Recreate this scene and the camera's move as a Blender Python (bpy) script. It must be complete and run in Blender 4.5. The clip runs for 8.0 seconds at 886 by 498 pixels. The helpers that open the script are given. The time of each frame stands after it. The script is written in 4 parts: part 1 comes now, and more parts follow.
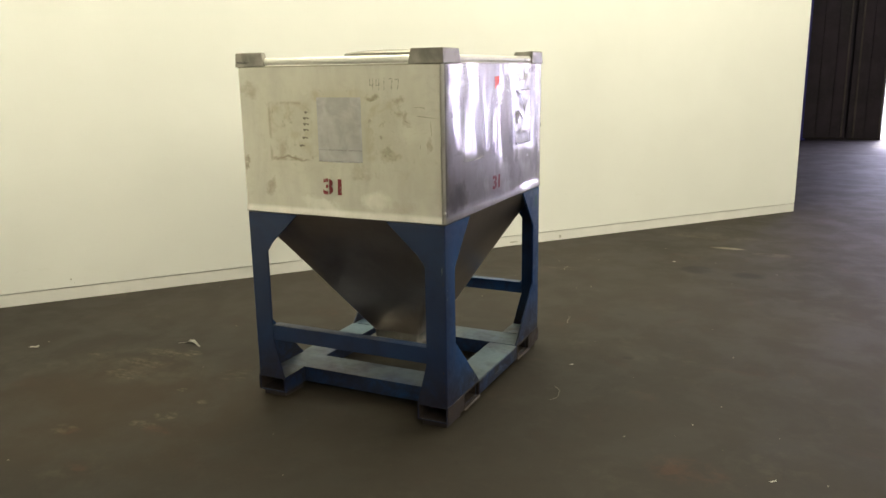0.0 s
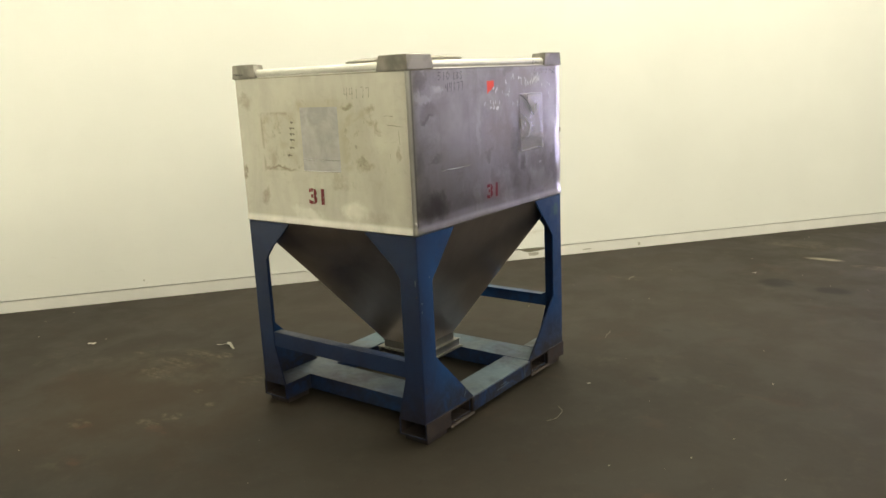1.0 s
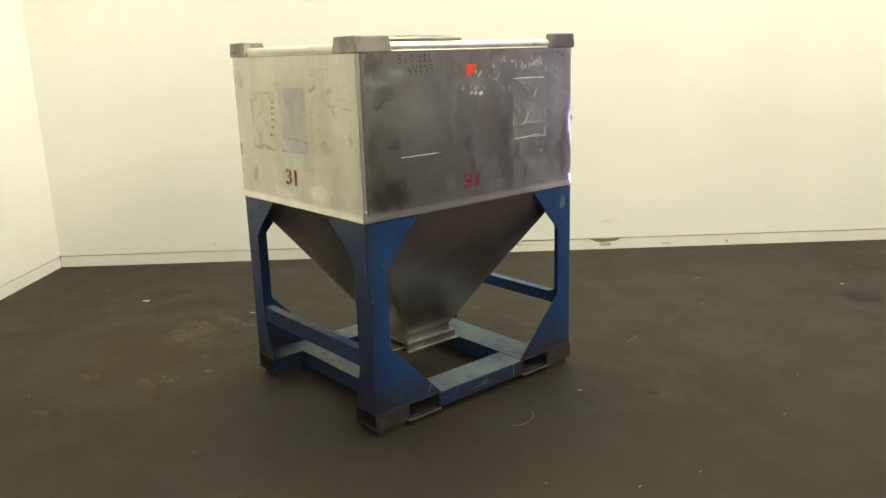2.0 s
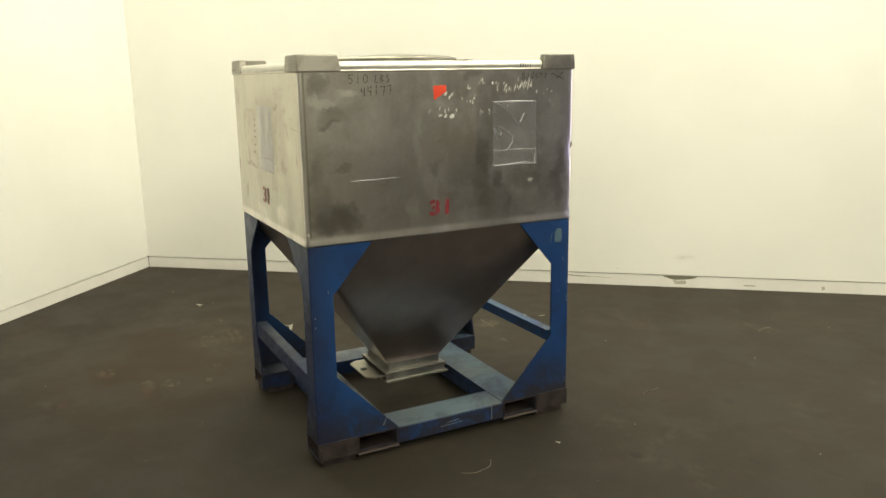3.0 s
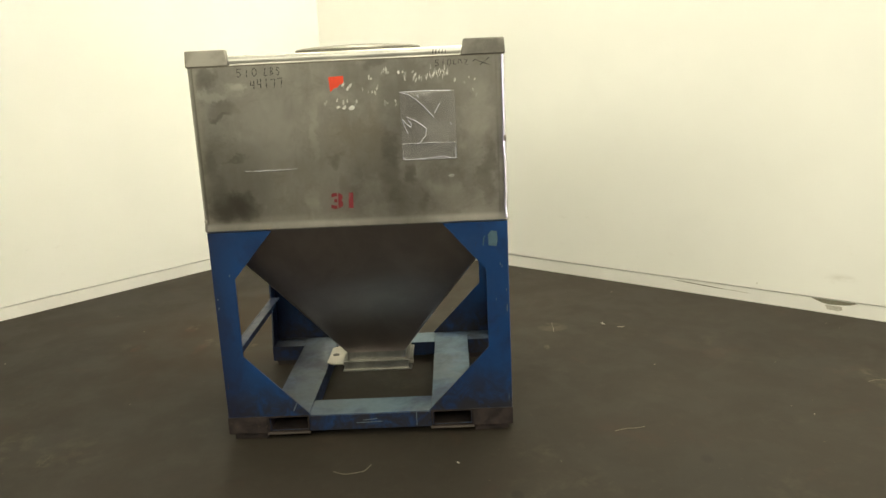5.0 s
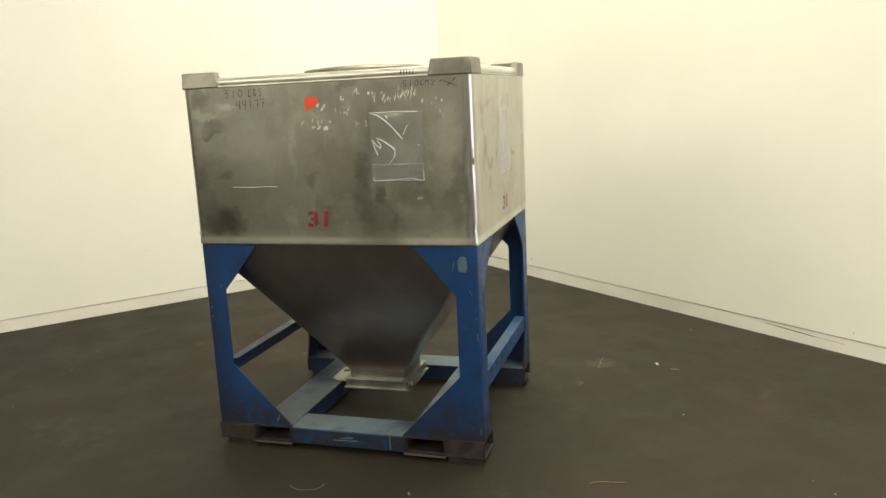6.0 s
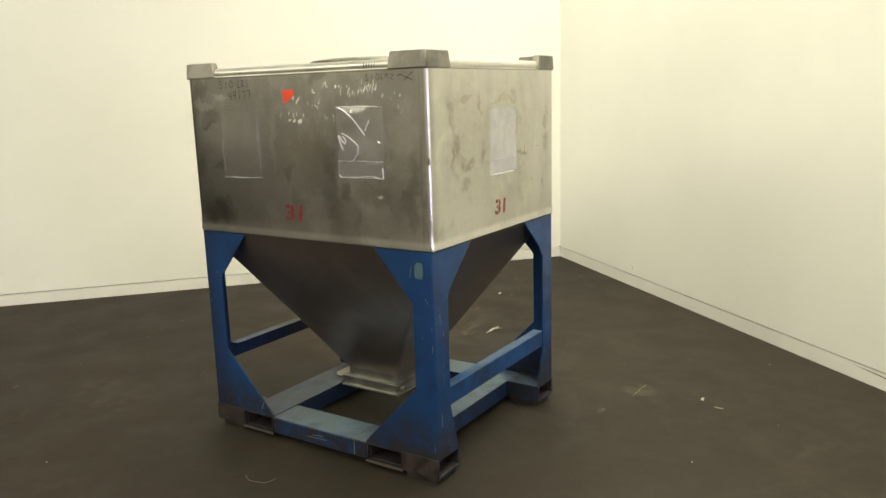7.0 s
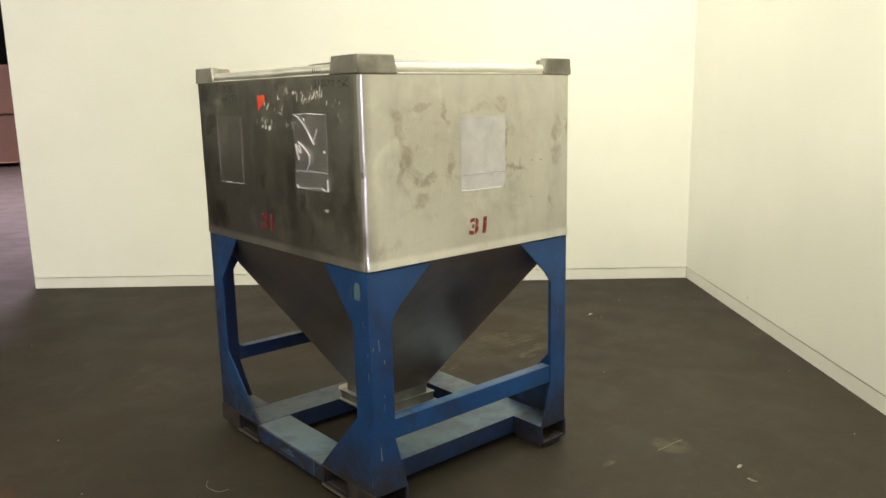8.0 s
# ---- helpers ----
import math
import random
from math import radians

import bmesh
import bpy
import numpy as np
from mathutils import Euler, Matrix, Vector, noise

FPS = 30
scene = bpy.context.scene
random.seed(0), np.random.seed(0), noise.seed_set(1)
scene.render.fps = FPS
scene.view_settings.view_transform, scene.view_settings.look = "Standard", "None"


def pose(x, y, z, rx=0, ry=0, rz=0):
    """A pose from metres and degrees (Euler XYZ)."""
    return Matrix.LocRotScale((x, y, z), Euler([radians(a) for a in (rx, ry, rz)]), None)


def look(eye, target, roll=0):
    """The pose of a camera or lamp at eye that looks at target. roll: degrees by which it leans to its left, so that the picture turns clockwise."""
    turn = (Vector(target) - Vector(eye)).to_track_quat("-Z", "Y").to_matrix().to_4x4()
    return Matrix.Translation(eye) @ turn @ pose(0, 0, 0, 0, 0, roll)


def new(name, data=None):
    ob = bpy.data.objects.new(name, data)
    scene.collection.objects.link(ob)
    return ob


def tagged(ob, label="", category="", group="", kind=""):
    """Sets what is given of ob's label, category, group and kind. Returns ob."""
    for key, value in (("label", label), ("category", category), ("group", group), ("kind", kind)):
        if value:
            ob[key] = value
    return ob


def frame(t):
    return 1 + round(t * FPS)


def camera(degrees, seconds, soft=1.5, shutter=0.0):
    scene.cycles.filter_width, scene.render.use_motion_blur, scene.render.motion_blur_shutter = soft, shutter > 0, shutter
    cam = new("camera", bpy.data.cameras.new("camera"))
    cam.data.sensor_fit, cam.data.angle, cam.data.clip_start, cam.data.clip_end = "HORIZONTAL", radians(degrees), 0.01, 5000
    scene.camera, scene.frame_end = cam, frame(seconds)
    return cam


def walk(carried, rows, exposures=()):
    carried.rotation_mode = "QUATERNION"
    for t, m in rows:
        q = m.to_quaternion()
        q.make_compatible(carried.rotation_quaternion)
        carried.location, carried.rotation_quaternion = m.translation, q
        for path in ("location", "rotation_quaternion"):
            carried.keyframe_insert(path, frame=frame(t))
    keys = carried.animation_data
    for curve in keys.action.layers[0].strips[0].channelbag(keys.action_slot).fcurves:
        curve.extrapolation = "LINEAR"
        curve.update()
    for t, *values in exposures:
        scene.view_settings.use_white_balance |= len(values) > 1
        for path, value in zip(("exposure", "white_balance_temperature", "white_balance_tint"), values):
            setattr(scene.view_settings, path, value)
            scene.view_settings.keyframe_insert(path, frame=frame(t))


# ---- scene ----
cam = camera(59.1, 8.0, 1.5)
PATH = [
    (0, (1.856, -3.448, 1.532), (1.014, -1.689, 1.087), -0.9),
    (0.5, (2.074, -3.249, 1.55), (1.092, -1.561, 1.116), -1.1),
    (1, (2.425, -2.979, 1.531), (1.25, -1.419, 1.1), -2.7),
    (1.2, (2.572, -2.836, 1.545), (1.326, -1.339, 1.093), -2.6),
    (2.3, (3.112, -2.053, 1.542), (1.539, -0.917, 1.057), -2.1),
    (2.5, (3.218, -1.876, 1.54), (1.586, -0.825, 1.058), -2.4),
    (3, (3.3, -1.47, 1.538), (1.563, -0.576, 1.106), -0.9),
    (3.5, (3.461, -1.01, 1.508), (1.632, -0.312, 1.1), -2.1),
    (4, (3.521, -0.51, 1.497), (1.62, -0.061, 1.065), -2.6),
    (4.5, (3.534, -0.087, 1.53), (1.601, 0.131, 1.065), -2.5),
    (5, (3.583, 0.395, 1.516), (1.635, 0.362, 1.065), -2.7),
    (5.2, (3.547, 0.564, 1.493), (1.597, 0.433, 1.067), -2.7),
    (6.3, (3.223, 1.612, 1.484), (1.406, 0.871, 1.096), -2.4),
    (6.5, (3.102, 1.767, 1.454), (1.332, 0.922, 1.064), -1.9),
    (7, (2.788, 2.135, 1.472), (1.142, 1.067, 1.081), -1.7),
    (7.5, (2.43, 2.499, 1.478), (0.943, 1.213, 1.11), -1.0),
    (8, (1.956, 2.696, 1.48), (0.681, 1.204, 1.1), -1.2),
]
walk(cam, [(t, look(eye, target, roll)) for t, eye, target, roll in PATH], [(0, 2.25), (0.5, 2.31), (1, 2.34), (2.5, 2.39), (4, 2.34), (5, 2.39), (8, 2.34)])

# ---- world, lamps ----
world = bpy.data.worlds.new("world")
scene.world = world
world.use_nodes = True
_wn = world.node_tree
_bg = _wn.nodes["Background"]
_sky = _wn.nodes.new("ShaderNodeTexSky")
_sky.sky_type, _sky.sun_disc = "NISHITA", False
_sky.sun_elevation, _sky.sun_rotation = radians(38), radians(20)
_wn.links.new(_sky.outputs[0], _bg.inputs[0])
_bg.inputs[1].default_value = 0.12

sun = new("sun", bpy.data.lights.new("sun", "SUN"))
sun.data.energy, sun.data.angle, sun.data.color = 3.0, radians(0.5), (1.0, 0.95, 0.88)
sun.matrix_world = look((8, 40, 30), (5, 18, 0))

LAMP_COLOUR, HALL_COLOUR = (0.98, 0.935, 0.705), (1.0, 0.80, 0.95)


def lamp(x, y, z, turn, watts, colour, long=3.0, wide=0.7):
    ob = new("fill_lamp", bpy.data.lights.new("fill_lamp", "AREA"))
    ob.data.shape, ob.data.size, ob.data.size_y = "RECTANGLE", long, wide
    ob.data.energy, ob.data.color = watts, colour
    ob.matrix_world = pose(x, y, z, 0, 0, turn)
    return ob


# overhead lamps out of view, added to wash the white walls
for lx, ly, lw in ((-1.7, -0.1, 33), (0.4, 2.4, 38)):
    lamp(lx, ly, 5.4, 52, lw, LAMP_COLOUR).matrix_world = look((lx, ly, 5.4), (lx - 0.81, ly + 0.67, 1.6))
# unseen lamps added on the hall's far side, turned to the white walls
for lx, ly, lw in ((8.6, -6.4, 69), (7.4, 0.2, 39), (5.6, 5.6, 23)):
    lamp(lx, ly, 4.6, 0, lw, LAMP_COLOUR, 6.5, 2.2).matrix_world = look((lx, ly, 4.6), (-1.2, 0.8, 0.8))
# more fill lamps out of view, for the far hall and the floor
lamp(-1.6, -12.0, 5.5, 90, 340, HALL_COLOUR, 12.0).data.spread = radians(125)
lamp(4.0, 2.8, 6.2, 90, 45, LAMP_COLOUR)
lamp(7.6, -5.0, 6.2, 90, 8, LAMP_COLOUR)
# daylight in the openings of the north wall
NORTH = 15.2
OPENINGS = ((3.04, 4.4), (5.75, 6.30), (7.25, 7.65))
DOOR_HIGH = 3.2
for a, b in OPENINGS:
    ob = new("daylight", bpy.data.lights.new("daylight", "AREA"))
    ob.data.shape, ob.data.size, ob.data.size_y = "RECTANGLE", b - a, DOOR_HIGH - 0.1
    ob.data.energy, ob.data.color = 31 * (b - a), (0.68, 0.63, 1.0)
    ob.matrix_world = pose((a + b) / 2, NORTH - 0.05, DOOR_HIGH / 2, -90, 0, 0)


# ---- materials ----
class Nodes:
    """A short way to write node trees."""

    def __init__(self, name):
        self.mat = bpy.data.materials.new(name)
        self.mat.use_nodes = True
        self.tree = self.mat.node_tree
        self.shader = self.tree.nodes["Principled BSDF"]
        self.out = self.tree.nodes["Material Output"]
        self.at = self.add("ShaderNodeTexCoord").outputs["Object"]

    def add(self, kind):
        return self.tree.nodes.new(kind)

    def put(self, socket, value):
        if isinstance(value, bpy.types.NodeSocket):
            self.tree.links.new(value, socket)
        elif isinstance(value, tuple) and len(value) == 3 and socket.type == "RGBA":
            socket.default_value = (*value, 1)
        else:
            socket.default_value = value

    def math(self, op, a, b=0.0, clamp=False):
        node = self.add("ShaderNodeMath")
        node.operation, node.use_clamp = op, clamp
        self.put(node.inputs[0], a)
        self.put(node.inputs[1], b)
        return node.outputs[0]

    def stretch(self, scale, shift=(0, 0, 0)):
        node = self.add("ShaderNodeMapping")
        self.put(node.inputs["Vector"], self.at)
        node.inputs["Scale"].default_value = scale
        node.inputs["Location"].default_value = shift
        return node.outputs[0]

    def noise(self, scale, detail=3.0, rough=0.55, at=None, warp=0.0):
        node = self.add("ShaderNodeTexNoise")
        self.put(node.inputs["Vector"], at or self.at)
        node.inputs["Scale"].default_value, node.inputs["Detail"].default_value = scale, detail
        node.inputs["Roughness"].default_value, node.inputs["Distortion"].default_value = rough, warp
        return node.outputs[0]

    def ramp(self, value, low, high, a=0.0, b=1.0):
        node = self.add("ShaderNodeMapRange")
        node.clamp, node.interpolation_type = True, "SMOOTHSTEP"
        self.put(node.inputs["Value"], value)
        for key, v in zip(("From Min", "From Max", "To Min", "To Max"), (low, high, a, b)):
            self.put(node.inputs[key], v)
        return node.outputs[0]

    def mix(self, share, a, b):
        node = self.add("ShaderNodeMix")
        node.data_type = "RGBA"
        self.put(node.inputs[0], share)
        self.put(node.inputs[6], a)
        self.put(node.inputs[7], b)
        return node.outputs[2]

    def blend(self, share, a, b):
        node = self.add("ShaderNodeMix")
        node.data_type = "FLOAT"
        self.put(node.inputs[0], share)
        self.put(node.inputs[2], a)
        self.put(node.inputs[3], b)
        return node.outputs[0]

    def axes(self):
        node = self.add("ShaderNodeSeparateXYZ")
        self.put(node.inputs[0], self.at)
        return node.outputs

    def span(self, value, low, high, soft):
        """1 between low and high, with soft ends."""
        return self.math("MULTIPLY", self.ramp(value, low - soft, low + soft), self.ramp(value, high - soft, high + soft, 1.0, 0.0))

    def spot(self, x, y, wide, tall, soft=0.5):
        """A soft-edged oval on the floor plane."""
        axes = self.axes()
        a = self.math("DIVIDE", self.math("SUBTRACT", axes[0], x), wide)
        b = self.math("DIVIDE", self.math("SUBTRACT", axes[1], y), tall)
        r = self.math("ADD", self.math("MULTIPLY", a, a), self.math("MULTIPLY", b, b))
        return self.ramp(r, 1.0 - soft, 1.0, 1.0, 0.0)

    def times(self, *some):
        value = some[0]
        for other in some[1:]:
            value = self.math("MULTIPLY", value, other)
        return value

    def bump(self, height, strength, distance=0.01):
        node = self.add("ShaderNodeBump")
        self.put(node.inputs["Height"], height)
        node.inputs["Strength"].default_value, node.inputs["Distance"].default_value = strength, distance
        self.put(self.shader.inputs["Normal"], node.outputs[0])

    def done(self, colour, rough, metal=0.0, specular=0.5):
        self.put(self.shader.inputs["Base Color"], colour)
        self.put(self.shader.inputs["Roughness"], rough)
        self.put(self.shader.inputs["Metallic"], metal)
        self.put(self.shader.inputs["Specular IOR Level"], specular)
        return self.mat


def plain(name, colour, rough=0.6, metal=0.0, vary=0.25, scale=6.0):
    n = Nodes(name)
    big, fine = n.noise(scale, 4), n.noise(scale * 14, 3)
    dark = tuple(c * (1 - vary) for c in colour)
    c = n.mix(n.ramp(big, 0.35, 0.65), dark, colour)
    c = n.mix(n.ramp(fine, 0.55, 0.75, 0.0, vary), c, tuple(min(1, c0 * 1.3) for c0 in colour))
    n.bump(fine, 0.12, 0.003)
    return n.done(c, n.ramp(big, 0.3, 0.7, rough - 0.08, min(1.0, rough + 0.08)), metal)


def make_floor():
    n = Nodes("floor_concrete")
    big, mid, fine = n.noise(0.55, 5, 0.6), n.noise(2.6, 5, 0.6, warp=0.3), n.noise(42, 4, 0.65)
    c = n.mix(n.ramp(big, 0.35, 0.68), (0.0236, 0.0195, 0.0145), (0.0318, 0.0262, 0.0196))
    c = n.mix(n.ramp(mid, 0.5, 0.78, 0.0, 0.30), c, (0.046, 0.036, 0.028))
    c = n.mix(n.ramp(mid, 0.28, 0.47, 0.26, 0.0), c, (0.015, 0.013, 0.011))
    c = n.mix(n.ramp(fine, 0.6, 0.8, 0.0, 0.22), c, (0.050, 0.044, 0.035))
    grit = n.noise(11, 6, 0.7, warp=0.4)
    c = n.mix(n.ramp(grit, 0.54, 0.70, 0.0, 0.26), c, (0.048, 0.039, 0.030))
    c = n.mix(n.ramp(grit, 0.30, 0.44, 0.24, 0.0), c, (0.013, 0.011, 0.0095))
    # reddish spill marks and tan dust in loose patches
    spill = n.times(n.ramp(n.noise(3.1, 6, 0.68, n.stretch((1, 1, 1), (7, 3, 0)), 0.6), 0.56, 0.70), 0.36)
    c = n.mix(spill, c, (0.046, 0.026, 0.018))
    dust = n.times(n.ramp(n.noise(1.9, 5, 0.62, n.stretch((1, 1, 1), (2, 9, 0)), 0.3), 0.55, 0.72), n.ramp(grit, 0.40, 0.62), 0.45)
    c = n.mix(dust, c, (0.060, 0.052, 0.037))
    fleck = n.ramp(n.noise(55, 2, 0.5), 0.74, 0.78)
    c = n.mix(n.times(fleck, 0.5), c, (0.10, 0.075, 0.045))
    patch = n.ramp(n.noise(8, 5, 0.7, warp=0.4), 0.40, 0.68)
    for x, y, w, h, k in ((-1.36, -0.55, 0.55, 0.30, 0.22), (1.04, 4.0, 0.55, 0.2, 0.35),
                          (-2.56, 0.4, 0.2, 0.12, 0.35), (0.13, 2.35, 0.16, 0.07, 0.6), (-0.80, 0.945, 0.10, 0.10, 0.5), (0.49, -1.58, 0.2, 0.12, 0.3),
                          (1.62, 3.40, 0.20, 0.08, 0.7)):
        c = n.mix(n.times(n.spot(x, y, w, h, 0.8), patch, k), c, (0.11, 0.096, 0.066))
    c = n.mix(n.times(n.spot(-0.95, -1.0, 1.2, 0.8, 1.0), n.ramp(mid, 0.35, 0.6, 0.4, 1.0), 0.5), c, (0.040, 0.0255, 0.0125))
    # smeared crumbs of dried powder
    crumb = n.ramp(n.noise(17, 6, 0.72, n.stretch((0.8, 1.5, 1), (3, 1, 0)), 0.0), 0.44, 0.72)
    for x, y, w, h, k in ((-1.33, -0.68, 0.16, 0.08, 0.9), (-1.37, -0.53, 0.18, 0.08, 0.9), (-1.37, -0.36, 0.17, 0.07, 0.8), (-1.25, -0.295, 0.10, 0.05, 0.8), (-1.73, -0.54, 0.05, 0.04, 1.0), (-0.754, -0.988, 0.07, 0.06, 1.0),
                          (-0.776, -1.095, 0.09, 0.05, 0.9), (-1.07, -1.275, 0.08, 0.06, 1.0), (-0.90, -0.724, 0.04, 0.03, 1.0), (-0.704, -0.798, 0.04, 0.03, 1.0), (-0.78, -0.457, 0.14, 0.10, 0.5), (-1.216, -0.304, 0.06, 0.05, 0.9),
                          (0.62, -1.35, 0.10, 0.05, 0.5), (-0.47, 0.871, 0.05, 0.02, 0.8)):
        c = n.mix(n.times(n.spot(x, y, w, h, 0.9), crumb, k), c, (0.115, 0.098, 0.066))
    # a scraped pale streak and two dark spots
    c = n.mix(n.times(n.spot(1.24, 3.53, 0.17, 0.05, 0.9), n.ramp(grit, 0.30, 0.55, 0.5, 1.0), 0.9), c, (0.20, 0.18, 0.135))
    for x, y, w, h, k in ((1.105, 2.68, 0.15, 0.14, 0.75), (1.475, 2.63, 0.15, 0.10, 0.75), (1.03, 0.58, 0.04, 0.03, 0.5), (0.82, 1.33, 0.04, 0.03, 0.35), (1.30, 0.96, 0.04, 0.02, 0.35)):
        c = n.mix(n.times(n.spot(x, y, w, h, 0.8), k), c, (0.0055, 0.005, 0.0045))
    for x, y, w, h in ((-1.02, -1.28, 0.10, 0.05), (-0.70, -1.12, 0.12, 0.05), (-0.72, -1.5, 0.06, 0.03), (1.5, -0.55, 0.20, 0.14), (-0.95, 0.62, 0.10, 0.10)):
        c = n.mix(n.times(n.spot(x, y, w, h, 0.8), patch, 0.7), c, (0.062, 0.030, 0.018))
    n.bump(n.math("ADD", fine, n.math("MULTIPLY", grit, 0.4)), 0.035, 0.003)
    return n.done(c, n.ramp(mid, 0.3, 0.7, 0.60, 0.74), 0.0, 0.2)


def make_wall(stained):
    n = Nodes("wall_paint")
    big, fine = n.noise(0.7, 4), n.noise(60, 3, 0.6)
    c = n.mix(n.ramp(big, 0.35, 0.65), (0.79, 0.785, 0.75), (0.83, 0.825, 0.79))
    scuff = n.ramp(n.noise(9, 5, 0.7, n.stretch((1, 1, 2.5)), 0.5), 0.6, 0.72)
    ax = n.axes()
    c = n.mix(n.times(scuff, n.span(ax[2], 0.1, 0.55, 0.12), 0.10), c, (0.45, 0.42, 0.36))
    if stained:
        rough = n.ramp(n.noise(8, 5, 0.65, n.stretch((1, 1, 2.2))), 0.34, 0.62)
        c = n.mix(n.times(n.span(ax[0], 4.30, 4.425, 0.045), n.span(ax[2], 0.212, 0.236, 0.020), rough, 0.55), c, (0.50, 0.47, 0.40))
        c = n.mix(n.times(n.span(ax[0], 2.6, 5.6, 0.3), n.span(ax[2], 0.0, 0.09, 0.02), scuff, 0.6), c, (0.3, 0.27, 0.2))
    n.bump(n.math("ADD", fine, n.math("MULTIPLY", big, 3.0)), 0.08, 0.003)
    return n.done(c, n.ramp(fine, 0.3, 0.7, 0.50, 0.62), 0.0, 0.35)


def make_steel():
    """Stainless sheet: soft cloudy rub marks, smudges, dull label residue."""
    n = Nodes("stainless_sheet")
    ax = n.axes()
    big = n.noise(1.7, 4, 0.55, warp=0.6)
    cloud = n.noise(5.0, 5, 0.6, warp=0.5)
    drag = n.noise(7.0, 4, 0.6, n.stretch((1, 1, 0.30)), 0.3)
    fine = n.noise(38, 4, 0.65)
    grain = n.noise(130, 2, 0.5, n.stretch((1, 1, 0.06)))
    c = n.mix(n.ramp(big, 0.28, 0.72), (0.44, 0.425, 0.39), (0.66, 0.645, 0.605))
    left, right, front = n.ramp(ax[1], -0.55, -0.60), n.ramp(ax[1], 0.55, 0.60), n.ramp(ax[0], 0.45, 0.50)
    mottle = n.math("ADD", 0.4, n.math("MULTIPLY", front, 0.6))  # mottling at full strength on the long front only
    c = n.mix(n.times(n.ramp(drag, 0.44, 0.68, 0.0, 0.62), mottle), c, (0.32, 0.305, 0.275))
    c = n.mix(n.ramp(cloud, 0.50, 0.68, 0.0, 0.50), c, (0.76, 0.74, 0.69))
    rub = n.noise(15, 6, 0.66, n.stretch((1, 1, 0.6), (1, 4, 6)), 0.4)
    c = n.mix(n.times(n.ramp(rub, 0.50, 0.74, 0.0, 0.30), mottle), c, (0.30, 0.285, 0.25))
    c = n.mix(n.ramp(rub, 0.30, 0.46, 0.30, 0.0), c, (0.72, 0.70, 0.655))
    c = n.mix(n.times(n.ramp(fine, 0.52, 0.75, 0.0, 0.18), mottle), c, (0.30, 0.285, 0.25))
    # the lightness each side takes from its surroundings is put into the colour
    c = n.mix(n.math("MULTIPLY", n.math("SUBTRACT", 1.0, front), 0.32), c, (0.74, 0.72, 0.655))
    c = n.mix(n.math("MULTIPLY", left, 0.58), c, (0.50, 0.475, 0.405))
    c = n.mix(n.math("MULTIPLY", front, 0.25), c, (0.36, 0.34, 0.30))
    rough = n.math("ADD", n.ramp(big, 0.25, 0.75, 0.29, 0.34), n.ramp(drag, 0.40, 0.75, 0.0, 0.06))
    blot = n.ramp(n.noise(10, 5, 0.7, warp=0.5), 0.44, 0.68)
    fleck = n.ramp(n.noise(24, 5, 0.7, warp=0.6), 0.56, 0.70)
    streak = n.ramp(n.noise(13, 5, 0.7, n.stretch((1, 1, 1.6), (5, 3, 2)), 0.7), 0.50, 0.70)
    c = n.mix(n.times(streak, mottle, 0.25), c, (0.27, 0.25, 0.215))
    # dull residue round the document sleeves of the short sides
    def patch_of(x0, x1, z0, z1, soft=0.03):
        return n.times(n.span(ax[0], x0, x1, soft), n.span(ax[2], z0, z1, soft))

    lmask = n.math("MAXIMUM", patch_of(-0.345, -0.12, 1.15, 1.40), n.math("MAXIMUM", patch_of(0.14, 0.32, 1.15, 1.41), patch_of(-0.12, 0.22, 1.40, 1.45, 0.02)))
    lmask = n.times(left, n.math("MAXIMUM", lmask, n.math("MULTIPLY", patch_of(-0.42, 0.44, 1.06, 1.47, 0.06), 0.35)))
    rmask = n.times(right, patch_of(-0.30, 0.38, 1.06, 1.47, 0.07), 0.45)
    short = n.math("MAXIMUM", lmask, rmask)
    c = n.mix(n.times(short, n.ramp(blot, 0.0, 1.0, 0.35, 1.0), 0.62), c, (0.38, 0.345, 0.255))
    c = n.mix(n.times(short, fleck, 0.50), c, (0.19, 0.165, 0.115))
    # outline of a label that is gone
    box = n.times(left, patch_of(-0.35, -0.12, 1.145, 1.40, 0.005))
    inner = n.times(left, patch_of(-0.338, -0.132, 1.157, 1.388, 0.007))
    line = n.math("SUBTRACT", box, inner, True)
    c = n.mix(n.times(line, n.ramp(n.noise(12, 4, 0.6), 0.46, 0.60), 0.45), c, (0.24, 0.20, 0.14))
    # smudges: (across, up, wide, tall, strength)
    ragged = n.ramp(n.noise(26, 5, 0.68, warp=0.4), 0.34, 0.60)

    wander = n.math("MULTIPLY", n.math("SUBTRACT", n.noise(9, 5, 0.62, n.stretch((1, 1, 1), (8, 2, 5))), 0.5), 0.17)
    stray = n.math("MULTIPLY", n.math("SUBTRACT", n.noise(9, 5, 0.62, n.stretch((1, 1, 1), (1, 6, 9))), 0.5), 0.17)
    high = n.math("ADD", ax[2], stray)

    def smudged(c, side, across, spots, colour, torn=0.0):
        across = n.math("ADD", across, wander)
        grain_of = n.blend(torn, n.ramp(cloud, 0.3, 0.6, 0.4, 1.0), ragged)
        for y, z, w, h, k in spots:
            p = n.math("DIVIDE", n.math("SUBTRACT", across, y), w)
            q = n.math("DIVIDE", n.math("SUBTRACT", high, z), h)
            r = n.math("ADD", n.math("MULTIPLY", p, p), n.math("MULTIPLY", q, q))
            c = n.mix(n.times(side, n.ramp(r, 0.0, 1.6, 1.0, 0.0), grain_of, k), c, colour)
        return c

